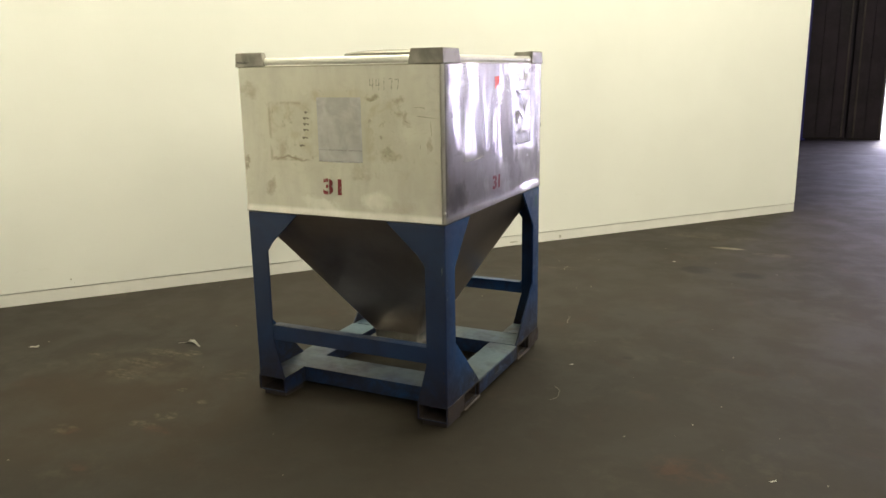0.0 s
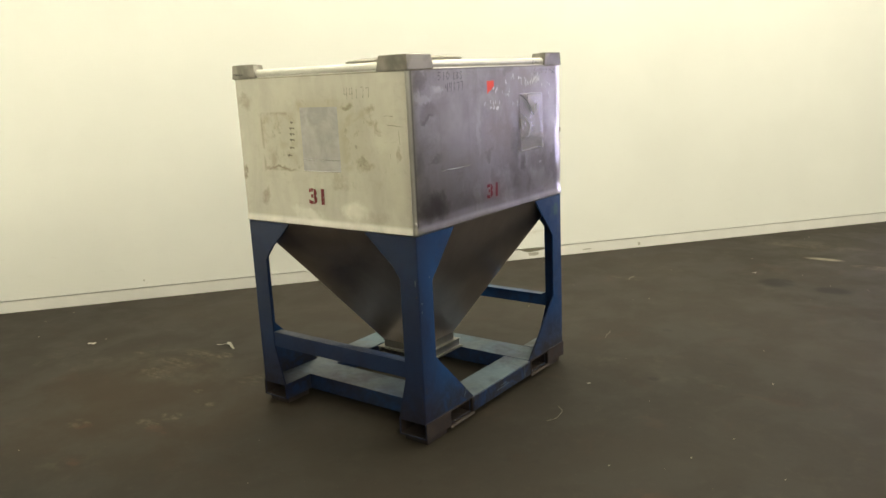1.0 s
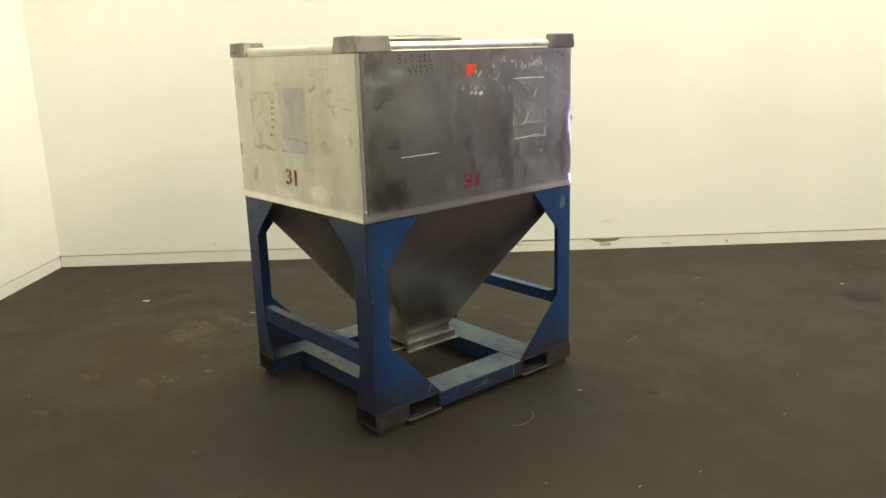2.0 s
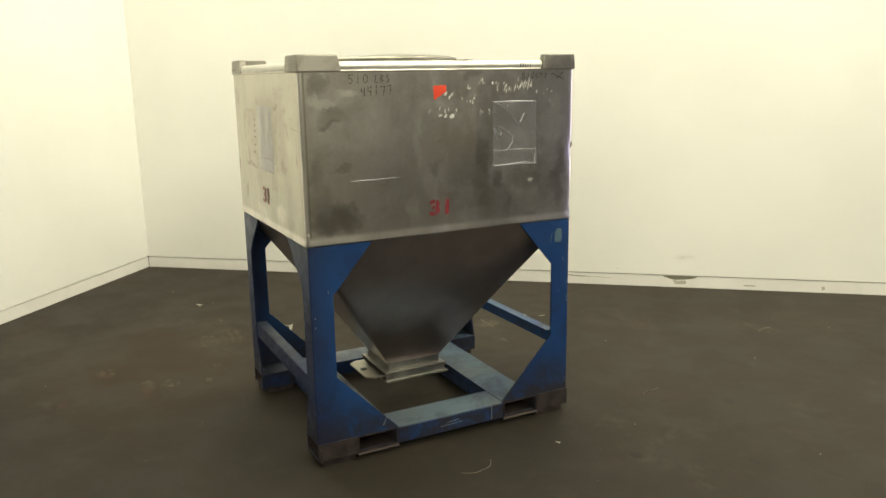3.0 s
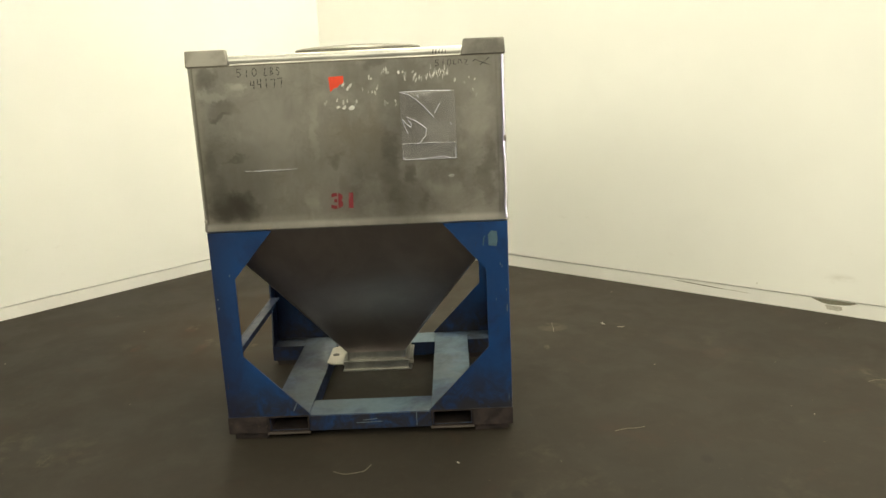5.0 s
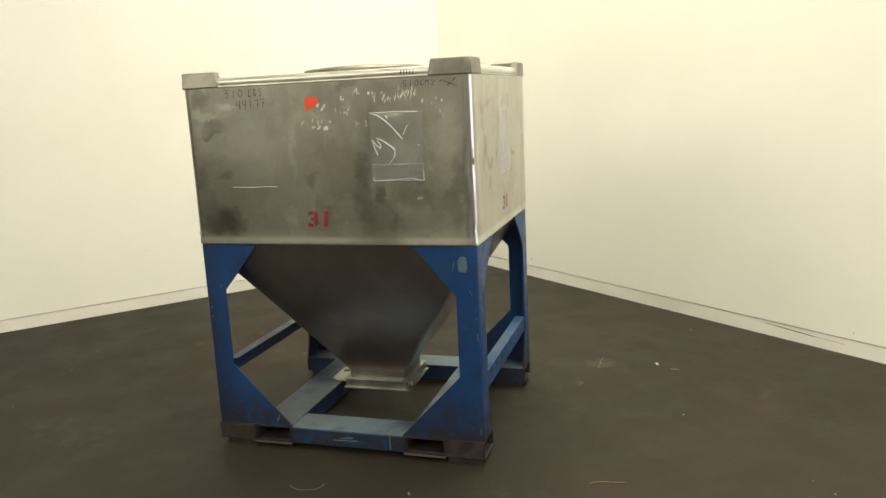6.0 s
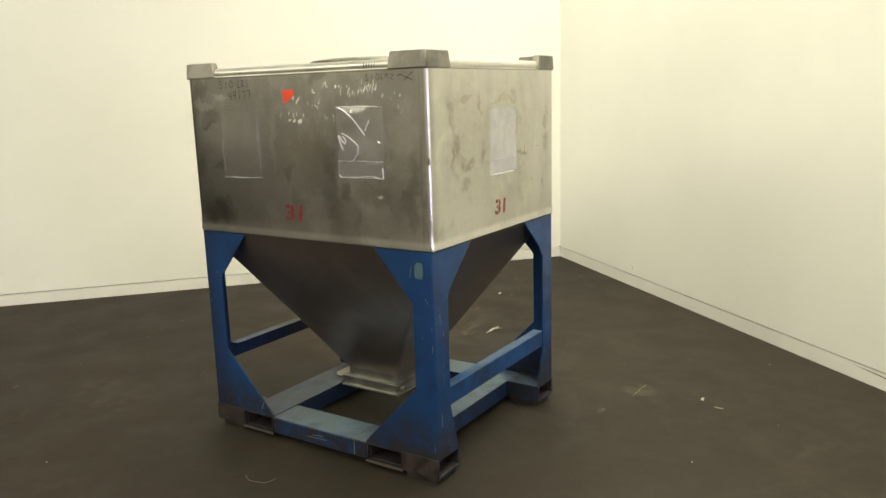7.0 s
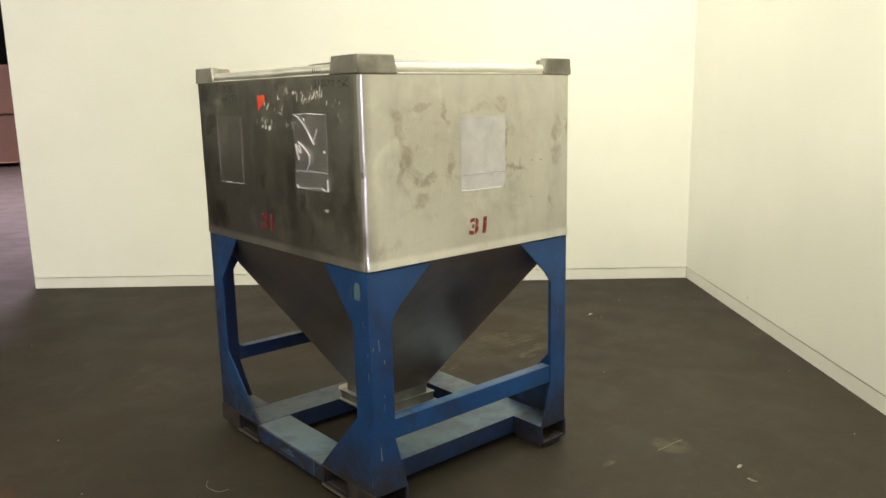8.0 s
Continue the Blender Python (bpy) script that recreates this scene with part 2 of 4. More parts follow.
    c = smudged(c, front, ax[1], ((-0.485, 1.389, 0.060, 0.032, 0.45), (-0.505, 1.368, 0.045, 0.012, 0.45), (-0.55, 1.506, 0.035, 0.05, 0.5), (-0.475, 0.998, 0.10, 0.060, 0.95), (-0.54, 1.04, 0.05, 0.09, 0.5),
                                  (-0.462, 1.210, 0.060, 0.011, 0.55), (-0.568, 1.19, 0.03, 0.07, 0.5), (-0.058, 1.172, 0.025, 0.028, 0.55), (-0.02, 1.06, 0.03, 0.07, 0.3), (0.118, 1.536, 0.05, 0.032, 0.7),
                                  (0.161, 1.19, 0.040, 0.075, 0.6), (0.153, 1.04, 0.05, 0.10, 0.35), (0.238, 1.09, 0.026, 0.045, 0.6), (0.272, 0.975, 0.028, 0.055, 0.6), (0.536, 1.118, 0.035, 0.15, 0.5),
                                  (0.39, 1.085, 0.06, 0.04, 0.4), (0.02, 1.50, 0.09, 0.05, 0.35)), (0.19, 0.175, 0.155))
    c = smudged(c, front, ax[1], ((0.035, 1.267, 0.13, 0.11, 0.30),), (0.33, 0.265, 0.19))
    c = smudged(c, front, ax[1], ((-0.519, 1.435, 0.060, 0.022, 0.65), (-0.435, 1.462, 0.035, 0.022, 0.75), (-0.131, 1.29, 0.022, 0.12, 0.45), (-0.16, 1.0, 0.035, 0.05, 0.55), (0.5, 1.352, 0.05, 0.13, 0.45),
                                  (-0.31, 1.33, 0.10, 0.10, 0.30), (0.37, 1.02, 0.07, 0.07, 0.35), (0.10, 0.96, 0.06, 0.04, 0.4)), (0.74, 0.72, 0.67))
    c = smudged(c, left, ax[0], ((0.174, 1.427, 0.032, 0.014, 0.8), (0.335, 1.322, 0.028, 0.016, 0.6), (0.427, 1.227, 0.016, 0.032, 0.6), (-0.343, 1.025, 0.022, 0.050, 0.55),
                                 (-0.494, 1.113, 0.016, 0.030, 0.9), (-0.445, 1.441, 0.06, 0.035, 0.45), (0.305, 1.39, 0.03, 0.02, 0.7), (0.27, 1.17, 0.05, 0.02, 0.6), (-0.24, 1.152, 0.11, 0.008, 0.8), (-0.30, 1.20, 0.03, 0.05, 0.4),
                                 (0.10, 1.12, 0.05, 0.02, 0.4), (0.30, 0.97, 0.08, 0.04, 0.25)), (0.22, 0.19, 0.13), 0.6)
    c = smudged(c, left, ax[0], ((0.189, 0.985, 0.08, 0.05, 0.7), (-0.10, 0.95, 0.09, 0.03, 0.5)), (0.84, 0.82, 0.76))
    c = smudged(c, right, ax[0], ((0.325, 1.25, 0.028, 0.085, 0.85), (0.335, 1.37, 0.024, 0.05, 0.6), (0.251, 1.207, 0.055, 0.028, 0.75), (0.271, 1.12, 0.045, 0.030, 0.65), (0.365, 1.418, 0.035, 0.022, 0.65), (0.25, 1.448, 0.06, 0.014, 0.5),
                                  (0.150, 1.42, 0.014, 0.040, 0.7), (-0.116, 1.446, 0.035, 0.022, 0.7), (-0.141, 1.29, 0.012, 0.105, 0.85), (-0.20, 1.195, 0.055, 0.016, 0.8), (-0.228, 1.207, 0.008, 0.030, 0.9), (0.118, 1.233, 0.022, 0.055, 0.75),
                                  (-0.429, 1.31, 0.026, 0.12, 0.65), (-0.488, 1.352, 0.012, 0.030, 0.9), (-0.20, 1.07, 0.07, 0.09, 0.25), (-0.18, 1.36, 0.03, 0.05, 0.45), (0.436, 0.973, 0.07, 0.03, 0.35), (-0.409, 1.05, 0.014, 0.04, 0.5), (0.0, 1.43, 0.09, 0.012, 0.4)),
                (0.29, 0.262, 0.205), 0.75)
    # the corner folds' bright highlight is put into the colour; a dark seam beside one
    fold = n.times(n.ramp(n.math("ABSOLUTE", ax[0]), BX - 0.016, BX - 0.008), n.ramp(n.math("ABSOLUTE", ax[1]), BY - 0.016, BY - 0.008))
    c = n.mix(n.times(fold, n.ramp(cloud, 0.25, 0.5, 0.5, 0.95)), c, (0.86, 0.845, 0.80))
    c = n.mix(n.times(front, n.span(ax[1], -0.594, -0.589, 0.003), 0.6), c, (0.16, 0.145, 0.12))
    c = n.mix(n.times(front, n.span(ax[1], 0.575, 0.580, 0.004), n.ramp(cloud, 0.35, 0.6), 0.35), c, (0.18, 0.165, 0.14))
    # a pale band along the lower edge, its reflection put into the colour
    c = n.mix(n.times(n.span(ax[2], 0.89, 0.934, 0.010), n.ramp(cloud, 0.25, 0.50, 0.5, 1.0), 0.9), c, (0.84, 0.82, 0.78))
    n.bump(grain, 0.05, 0.0015)
    n.done(c, n.math("ADD", rough, n.times(short, blot, 0.10)), n.math("SUBTRACT", 1.0, n.times(short, blot, 0.4)))
    # the mill polish below the dull film
    polish, both = n.add("ShaderNodeBsdfGlossy"), n.add("ShaderNodeMixShader")
    n.put(polish.inputs["Color"], c)
    n.put(polish.inputs["Roughness"], n.ramp(cloud, 0.3, 0.7, 0.045, 0.075))
    # the thin sheet is slightly wavy
    wave = n.add("ShaderNodeBump")
    low = n.math("SUBTRACT", ax[2], 1.40)
    dish = n.times(front, low, low, 0.085)
    n.put(wave.inputs["Height"], n.math("ADD", dish, n.math("MULTIPLY", n.noise(5.0, 3, 0.5, n.stretch((1, 1, 0.28), (2, 7, 1)), 0.3), 0.0026)))
    wave.inputs["Strength"].default_value, wave.inputs["Distance"].default_value = 1.0, 1.0
    n.put(polish.inputs["Normal"], wave.outputs[0])
    n.put(both.inputs[0], n.ramp(drag, 0.3, 0.7, 0.42, 0.28))
    n.put(both.inputs[1], n.shader.outputs[0])
    n.put(both.inputs[2], polish.outputs[0])
    n.put(n.out.inputs["Surface"], both.outputs[0])
    return n.mat


def make_bare_steel(name, colour, low, high, metal=1.0, dark=0.62, relief=0.06):
    n = Nodes(name)
    big, fine = n.noise(5, 5, 0.6, warp=0.4), n.noise(90, 3)
    c = n.mix(n.ramp(big, 0.35, 0.66), tuple(k * dark for k in colour), colour)
    n.bump(n.math("ADD", fine, n.math("MULTIPLY", big, 2)), relief, 0.002)
    return n.done(c, n.ramp(big, 0.3, 0.7, low, high), metal)


def make_blue(worn, dusty):
    n = Nodes("blue_paint")
    big, mid, fine = n.noise(3.0, 4), n.noise(16, 5, 0.7, warp=0.7), n.noise(70, 3)
    c = n.mix(n.ramp(big, 0.35, 0.66), (0.0032, 0.0318, 0.120), (0.0056, 0.0515, 0.180))
    c = n.mix(n.ramp(fine, 0.62, 0.75, 0.0, 0.25), c, (0.020, 0.075, 0.18))
    drip = n.ramp(n.noise(30, 4, 0.7, n.stretch((1, 1, 0.25)), 0.5), 0.73, 0.78)
    c = n.mix(n.times(drip, 0.3), c, (0.20, 0.28, 0.34))
    rust = n.ramp(n.noise(24, 5, 0.75, n.stretch((1, 1, 0.6), (4, 2, 1)), 0.8), 0.66, 0.74)
    c = n.mix(n.times(rust, 0.7), c, (0.035, 0.022, 0.016))
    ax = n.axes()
    # grime low on the frame, its reach raised to colour in inner shade
    grime_shade = n.times(n.ramp(mid, 0.18, 0.60), n.ramp(n.math("ADD", ax[2], n.math("MULTIPLY", big, 0.12)), 0.42, 0.16))
    c = n.mix(n.times(grime_shade, worn), c, (0.016, 0.014, 0.016))
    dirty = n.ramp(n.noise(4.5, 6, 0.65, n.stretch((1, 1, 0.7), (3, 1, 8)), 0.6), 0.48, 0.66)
    # random dirt, plus the -y side's grime and weaker light put into the colour
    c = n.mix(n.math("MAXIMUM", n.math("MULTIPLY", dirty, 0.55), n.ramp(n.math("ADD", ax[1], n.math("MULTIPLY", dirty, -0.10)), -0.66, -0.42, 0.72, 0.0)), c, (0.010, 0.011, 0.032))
    # dust lies on what faces up
    up = n.add("ShaderNodeSeparateXYZ")
    n.put(up.inputs[0], n.add("ShaderNodeNewGeometry").outputs["Normal"])
    lie = n.times(n.ramp(up.outputs[2], 0.6, 0.95), n.ramp(n.noise(4, 5, 0.65, warp=0.5), 0.34, 0.62, 0.12, 1.0), n.ramp(ax[1], -0.55, 0.0, 0.62, 1.0), dusty)
    dust = n.mix(n.math("ADD", n.ramp(n.noise(3.2, 4, 0.6, n.stretch((1, 1, 1), (6, 2, 0))), 0.48, 0.64, 0.0, 0.4), n.ramp(ax[1], -0.5, 0.2, 0.6, 0.0), True), (0.118, 0.175, 0.215), (0.135, 0.130, 0.122))
    c = n.mix(lie, c, dust)
    n.bump(n.math("ADD", mid, fine), 0.08, 0.002)
    return n.done(c, n.math("ADD", n.ramp(mid, 0.3, 0.7, 0.34, 0.52), n.math("MULTIPLY", lie, 0.25)), 0.0, 0.45)


def make_grimy_shaded():
    # grime and rust, also the dark of recesses that lie in shade
    n = Nodes("grimy_shaded_steel")
    mid, fine = n.noise(14, 5, 0.7, warp=0.8), n.noise(60, 4, 0.7)
    c = n.mix(n.ramp(mid, 0.4, 0.6), (0.014, 0.010, 0.010), (0.036, 0.025, 0.023))
    c = n.mix(n.ramp(fine, 0.60, 0.74, 0.0, 0.5), c, (0.12, 0.08, 0.055))
    n.bump(n.math("ADD", mid, fine), 0.2, 0.003)
    return n.done(c, n.ramp(mid, 0.3, 0.7, 0.5, 0.8), 0.15)


def make_stencil():
    n = Nodes("worn_red_stencil")
    c = n.mix(n.ramp(n.noise(60, 4, 0.7), 0.56, 0.66, 0.0, 0.75), (0.165, 0.006, 0.014), (0.30, 0.24, 0.21))
    return n.done(c, 0.55)


def make_banded_wall():
    # pale and dark bands for an unseen wall that the steel reflects
    n = Nodes("banded_reflecting_wall")
    tall = n.noise(0.55, 4, 0.6, n.stretch((1, 1, 0.16)), 0.3)
    c = n.mix(n.ramp(tall, 0.42, 0.56), (0.17, 0.16, 0.14), (0.74, 0.72, 0.65))
    n.bump(n.noise(12, 3), 0.1, 0.004)
    return n.done(c, 0.7)


def make_film(hazy, shine=0.06, glance=0.8, rough=0.16):
    n = Nodes("clear_film")
    n.tree.nodes.remove(n.shader)
    clear, gloss, haze = n.add("ShaderNodeBsdfTransparent"), n.add("ShaderNodeBsdfGlossy"), n.add("ShaderNodeBsdfDiffuse")
    gloss.inputs["Roughness"].default_value = rough
    clear.inputs["Color"].default_value = (0.995, 0.995, 0.995, 1)
    haze.inputs["Color"].default_value = (0.72, 0.715, 0.80, 1)
    wrinkle = n.noise(14, 3, 0.5, warp=1.2)
    bump = n.add("ShaderNodeBump")
    n.put(bump.inputs["Height"], wrinkle)
    bump.inputs["Strength"].default_value, bump.inputs["Distance"].default_value = 0.25, 0.006
    n.put(gloss.inputs["Normal"], bump.outputs[0])
    rim = n.add("ShaderNodeLayerWeight")
    rim.inputs["Blend"].default_value = 0.5
    edge = n.math("MULTIPLY", n.math("POWER", rim.outputs["Facing"], 5.0), glance)
    one, two = n.add("ShaderNodeMixShader"), n.add("ShaderNodeMixShader")
    n.put(one.inputs[0], n.ramp(n.noise(11, 4, 0.6, warp=0.5), 0.30, 0.70, hazy * 0.8, hazy * 1.15))
    n.put(one.inputs[1], clear.outputs[0])
    n.put(one.inputs[2], haze.outputs[0])
    n.put(two.inputs[0], n.math("ADD", edge, shine, True))
    n.put(two.inputs[1], one.outputs[0])
    n.put(two.inputs[2], gloss.outputs[0])
    n.put(n.out.inputs["Surface"], two.outputs[0])
    return n.mat


FLOOR, WALL_PLAIN, WALL_STAINED = make_floor(), make_wall(False), make_wall(True)
BX, BY, LOW, TOP = 0.510, 0.611, 0.902, 1.553  # half sizes and levels of the bin's sheet body
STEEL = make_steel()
RIM_STEEL = make_bare_steel("bright_steel", (0.70, 0.685, 0.64), 0.30, 0.42)
RIM_WORN = make_bare_steel("worn_plate_steel", (0.52, 0.50, 0.45), 0.34, 0.46)
RIM_DULL = plain("pale_brushed_steel", (0.72, 0.705, 0.66), 0.42, 0.75, 0.12, 9)
CAP_STEEL = make_bare_steel("dull_steel", (0.35, 0.33, 0.295), 0.34, 0.48, 0.95, 0.46)
HOPPER_STEEL = make_bare_steel("hopper_steel", (0.392, 0.348, 0.342), 0.278, 0.300, 0.92, 0.84, 0.04)
SPOUT_STEEL = make_bare_steel("spout_steel", (0.38, 0.37, 0.345), 0.34, 0.48)
BOARD = plain("grey_white_strip", (0.78, 0.765, 0.735), 0.5, 0, 0.06, 4)
SCUFF_DARK = plain("dark_scuff", (0.21, 0.19, 0.14), 0.8, 0, 0.4, 60)
SCUFF_PALE = plain("pale_scuff", (0.50, 0.47, 0.41), 0.7, 0, 0.25, 60)
BLUE, BLUE_FOOT, BLUE_TOP, GRIMY_SHADED = make_blue(0.7, 0.5), make_blue(0.95, 0.5), make_blue(0.7, 0.9), make_grimy_shaded()
FILM, FILM_DULL, FILM_THIN = make_film(0.08, 0.09), make_film(0.34, 0.05, 0.8, 0.42), make_film(0.010, 0.02, 0.35)
FILM_EDGE, FILM_SIDE, FILM_POCKET = make_film(0.36), make_film(0.016, 0.06, 0.4), make_film(0.07, 0.20, 0.6, 0.25)
RED = make_stencil()
ORANGE = plain("orange_sticker", (0.80, 0.07, 0.025), 0.45, 0, 0.1, 20)
INK_FADED = plain("faded_marker", (0.16, 0.15, 0.13), 0.5, 0, 0.35, 60)
INK = plain("black_marker", (0.045, 0.042, 0.04), 0.5, 0, 0.2, 30)
RESIDUE = plain("pale_glue_residue", (0.76, 0.75, 0.71), 0.6, 0, 0.3, 40)
RESIDUE_DULL = plain("dull_glue_residue", (0.53, 0.52, 0.485), 0.55, 0.1, 0.35, 60)
SCRATCH = plain("pale_scraped_paint", (0.17, 0.21, 0.24), 0.6, 0, 0.3, 40)
TOUCH_UP = plain("light_blue_touch_up", (0.06, 0.115, 0.155), 0.6, 0, 0.25, 30)
TAPE_DARK = plain("old_tape_glue", (0.105, 0.09, 0.065), 0.6, 0, 0.35, 60)
# brown of tape smudges, also the shade of the rim seam and a dent
SMUDGE_SHADE = plain("smudge_and_shade", (0.20, 0.18, 0.14), 0.6, 0, 0.3, 30)
# whitened film that carries the glints of the sleeve's creases
CREASE_GLINT = make_film(0.9, 0.12)
RUST = plain("rust_chip", (0.09, 0.06, 0.04), 0.8, 0, 0.3, 40)
LIP = plain("worn_bright_edge", (0.045, 0.032, 0.026), 0.7, 0.1, 0.4, 30)
PAPER = plain("white_paper", (0.55, 0.53, 0.47), 0.8, 0, 0.15, 20)
STRAW = plain("pale_plastic_strap", (0.26, 0.23, 0.17), 0.5, 0, 0.2, 30)
STRAP = plain("dusty_plastic_strap", (0.19, 0.17, 0.125), 0.55, 0, 0.25, 30)
DARK_WALL = plain("dark_siding", (0.026, 0.019, 0.022), 0.7, 0, 0.35, 0.8)
BANDED_WALL = make_banded_wall()
CEILING = plain("ceiling_paint", (0.5, 0.48, 0.43), 0.8, 0, 0.2, 0.8)
COLUMN_BLUE = plain("navy_column_paint", (0.06, 0.055, 0.34), 0.5, 0, 0.3, 2)
DOOR_WOOD = plain("dark_door_boards", (0.052, 0.037, 0.050), 0.7, 0, 0.5, 1.6)
DOOR_TRIM = plain("daylit_door_trim", (0.10, 0.078, 0.072), 0.6, 0, 0.4, 3)
CARDBOARD = plain("brown_cardboard", (0.12, 0.066, 0.042), 0.85, 0, 0.2, 3)
WOOD = plain("pallet_wood", (0.30, 0.21, 0.13), 0.8, 0, 0.3, 8)
YARD = plain("yard_concrete", (0.40, 0.39, 0.37), 0.8, 0, 0.2, 1.0)


# ---- mesh helpers ----
def part(name, bm, material, parent=None, label="", smooth=0.35):
    """Links a bmesh as one mesh object."""
    bmesh.ops.recalc_face_normals(bm, faces=bm.faces)
    me = bpy.data.meshes.new(name)
    bm.to_mesh(me)
    bm.free()
    me.materials.append(material)
    if smooth:
        me.polygons.foreach_set("use_smooth", [True] * len(me.polygons))
        me.set_sharp_from_angle(angle=smooth)
    ob = new(name, me)
    ob.parent = parent
    return tagged(ob, label)


def box(bm, x0, x1, y0, y1, z0, z1, bevel=0.0):
    made = bmesh.ops.create_cube(bm, size=1.0)["verts"]
    for v in made:
        v.co = Vector(((x0 + x1) / 2 + v.co.x * (x1 - x0), (y0 + y1) / 2 + v.co.y * (y1 - y0), (z0 + z1) / 2 + v.co.z * (z1 - z0)))
    if bevel:
        edges = list({e for v in made for e in v.link_edges})
        bmesh.ops.bevel(bm, geom=edges, offset=bevel, segments=2, profile=0.5, affect="EDGES")
    return bm


def prism(bm, outline, axis, near, far, bevel=0.0):
    """A flat outline of (a, b) pairs pushed from near to far along an axis; (a, b) are the other two axes in order."""
    def at(a, b, c):
        return {"x": (c, a, b), "y": (a, c, b), "z": (a, b, c)}[axis]
    lo = [bm.verts.new(at(a, b, near)) for a, b in outline]
    hi = [bm.verts.new(at(a, b, far)) for a, b in outline]
    faces = [bm.faces.new(lo), bm.faces.new(hi[::-1])]
    for i in range(len(outline)):
        j = (i + 1) % len(outline)
        faces.append(bm.faces.new((lo[i], hi[i], hi[j], lo[j])))
    if bevel:
        edges = list({e for f in faces for e in f.edges})
        bmesh.ops.bevel(bm, geom=edges, offset=bevel, segments=2, profile=0.5, affect="EDGES")
    return bm


def ring(hx, hy, r, along=18, round_=5):
    """Points and outward directions of a rounded rectangle."""
    pts = []
    corners = ((hx - r, hy - r, 0), (-hx + r, hy - r, 90), (-hx + r, -hy + r, 180), (hx - r, -hy + r, 270))
    for k, (cx, cy, a0) in enumerate(corners):
        for i in range(round_ + 1):
            a = radians(a0 + 90 * i / round_)
            pts.append((cx + r * math.cos(a), cy + r * math.sin(a), math.cos(a), math.sin(a)))
        nx, ny, a1 = corners[(k + 1) % 4]
        a = radians(a0 + 90)
        sx, sy, tx, ty = cx + r * math.cos(a), cy + r * math.sin(a), nx + r * math.cos(a), ny + r * math.sin(a)
        for i in range(1, along):
            s = i / along
            pts.append((sx + (tx - sx) * s, sy + (ty - sy) * s, math.cos(a), math.sin(a)))
    return pts


def loft(bm, rows, cap_low=True, cap_high=True):
    rows = [[bm.verts.new(p) for p in row] for row in rows]
    count = len(rows[0])
    for a, b in zip(rows, rows[1:]):
        for i in range(count):
            j = (i + 1) % count
            bm.faces.new((a[i], a[j], b[j], b[i]))
    if cap_low:
        bm.faces.new(rows[0][::-1])
    if cap_high:
        bm.faces.new(rows[-1])
    return bm


def tube(bm, axis, a0, a1, b0, b1, c0, c1, wall=0.006):
    """A rectangular pipe, open at both ends. a: along the axis; b, c: the other two axes in order."""
    def at(a, b, c):
        return {"x": (a, b, c), "y": (b, a, c)}[axis]
    w = wall
    outer = ((b0, c0), (b1, c0), (b1, c1), (b0, c1))
    inner = ((b0 + w, c0 + w), (b1 - w, c0 + w), (b1 - w, c1 - w), (b0 + w, c1 - w))
    o = [[bm.verts.new(at(a, b, c)) for b, c in outer] for a in (a0, a1)]
    n = [[bm.verts.new(at(a, b, c)) for b, c in inner] for a in (a0, a1)]
    for i in range(4):
        j = (i + 1) % 4
        bm.faces.new((o[0][i], o[0][j], o[1][j], o[1][i]))
        bm.faces.new((n[0][i], n[1][i], n[1][j], n[0][j]))
        for k in (0, 1):
            bm.faces.new((o[k][i], n[k][i], n[k][j], o[k][j]))
    return bm


def thing(name, x, y, z, label, category, group="", turn=0):
    ob = new(name)
    ob.empty_display_size = 0.1
    ob.matrix_world = pose(x, y, z, 0, 0, turn)
    return tagged(ob, label, category, group)


# ---- the room ----
CORNER, END_A, END_B = Vector((-3.572, -0.735)), Vector((0.432, -4.278)), Vector((1.692, 5.645))
WALL_HIGH = 4.6

bm = bmesh.new()
box(bm, -16, 16, -24, NORTH, -0.2, 0)
tagged(part("floor", bm, FLOOR), "dark brown sealed concrete floor with dusty stains", "floor", kind="structure")
bm = bmesh.new()
box(bm, -200, 200, NORTH, 300, -0.24, -0.004)
tagged(part("ground", bm, YARD), "pale concrete yard outside the loading doors", "ground", kind="structure")


def booth_wall(name, start, end, side, material, label):
    """A white panel wall with its baseboard. side: on which side of the line start-end the wall's thickness lies."""
    line = end - start
    long = line.length
    m = pose(start.x, start.y, 0, 0, 0, math.degrees(math.atan2(line.y, line.x)))
    bm = bmesh.new()
    back = 0.16 * side
    a, b = sorted((0.0, back))
    box(bm, -0.14 * (side < 0), long, a, b, 0.091, WALL_HIGH)
    wall = part(name, bm, material)
    wall.matrix_world = m
    tagged(wall, label, "wall", kind="structure")
    bm = bmesh.new()
    a, b = sorted((0.03 * side, back))
    box(bm, 0, long - 0.002, a, b, 0, 0.091)
    # coloured dark so that the gap above the baseboard reads as shade
    part("plinth", bm, GRIMY_SHADED, wall, "dark plinth, its colour the shade of the gap above the baseboard")
    bm = bmesh.new()
    a, b = sorted((0.002 * side, 0.028 * side))
    box(bm, 0, long, a, b, 0, 0.0845, 0.0006)
    board = part("baseboard", bm, BOARD, wall, "grey-white baseboard strip with scuffs")
    return board


booth_wall("wall_a", CORNER, END_A, -1, WALL_PLAIN, "smooth white painted panel wall with baseboard")
board_b = booth_wall("wall_b", CORNER, END_B, 1, WALL_STAINED, "smooth white painted panel wall, scuffed at its base")


def board_mark(name, material, pts, label=""):
    """A thin mark on the baseboard of the longer wall, drawn by (along, up) pairs."""
    bm = bmesh.new()
    bm.faces.new([bm.verts.new((u, 0.001, z)) for u, z in pts])
    part(name, bm, material, board_b, label, 0)


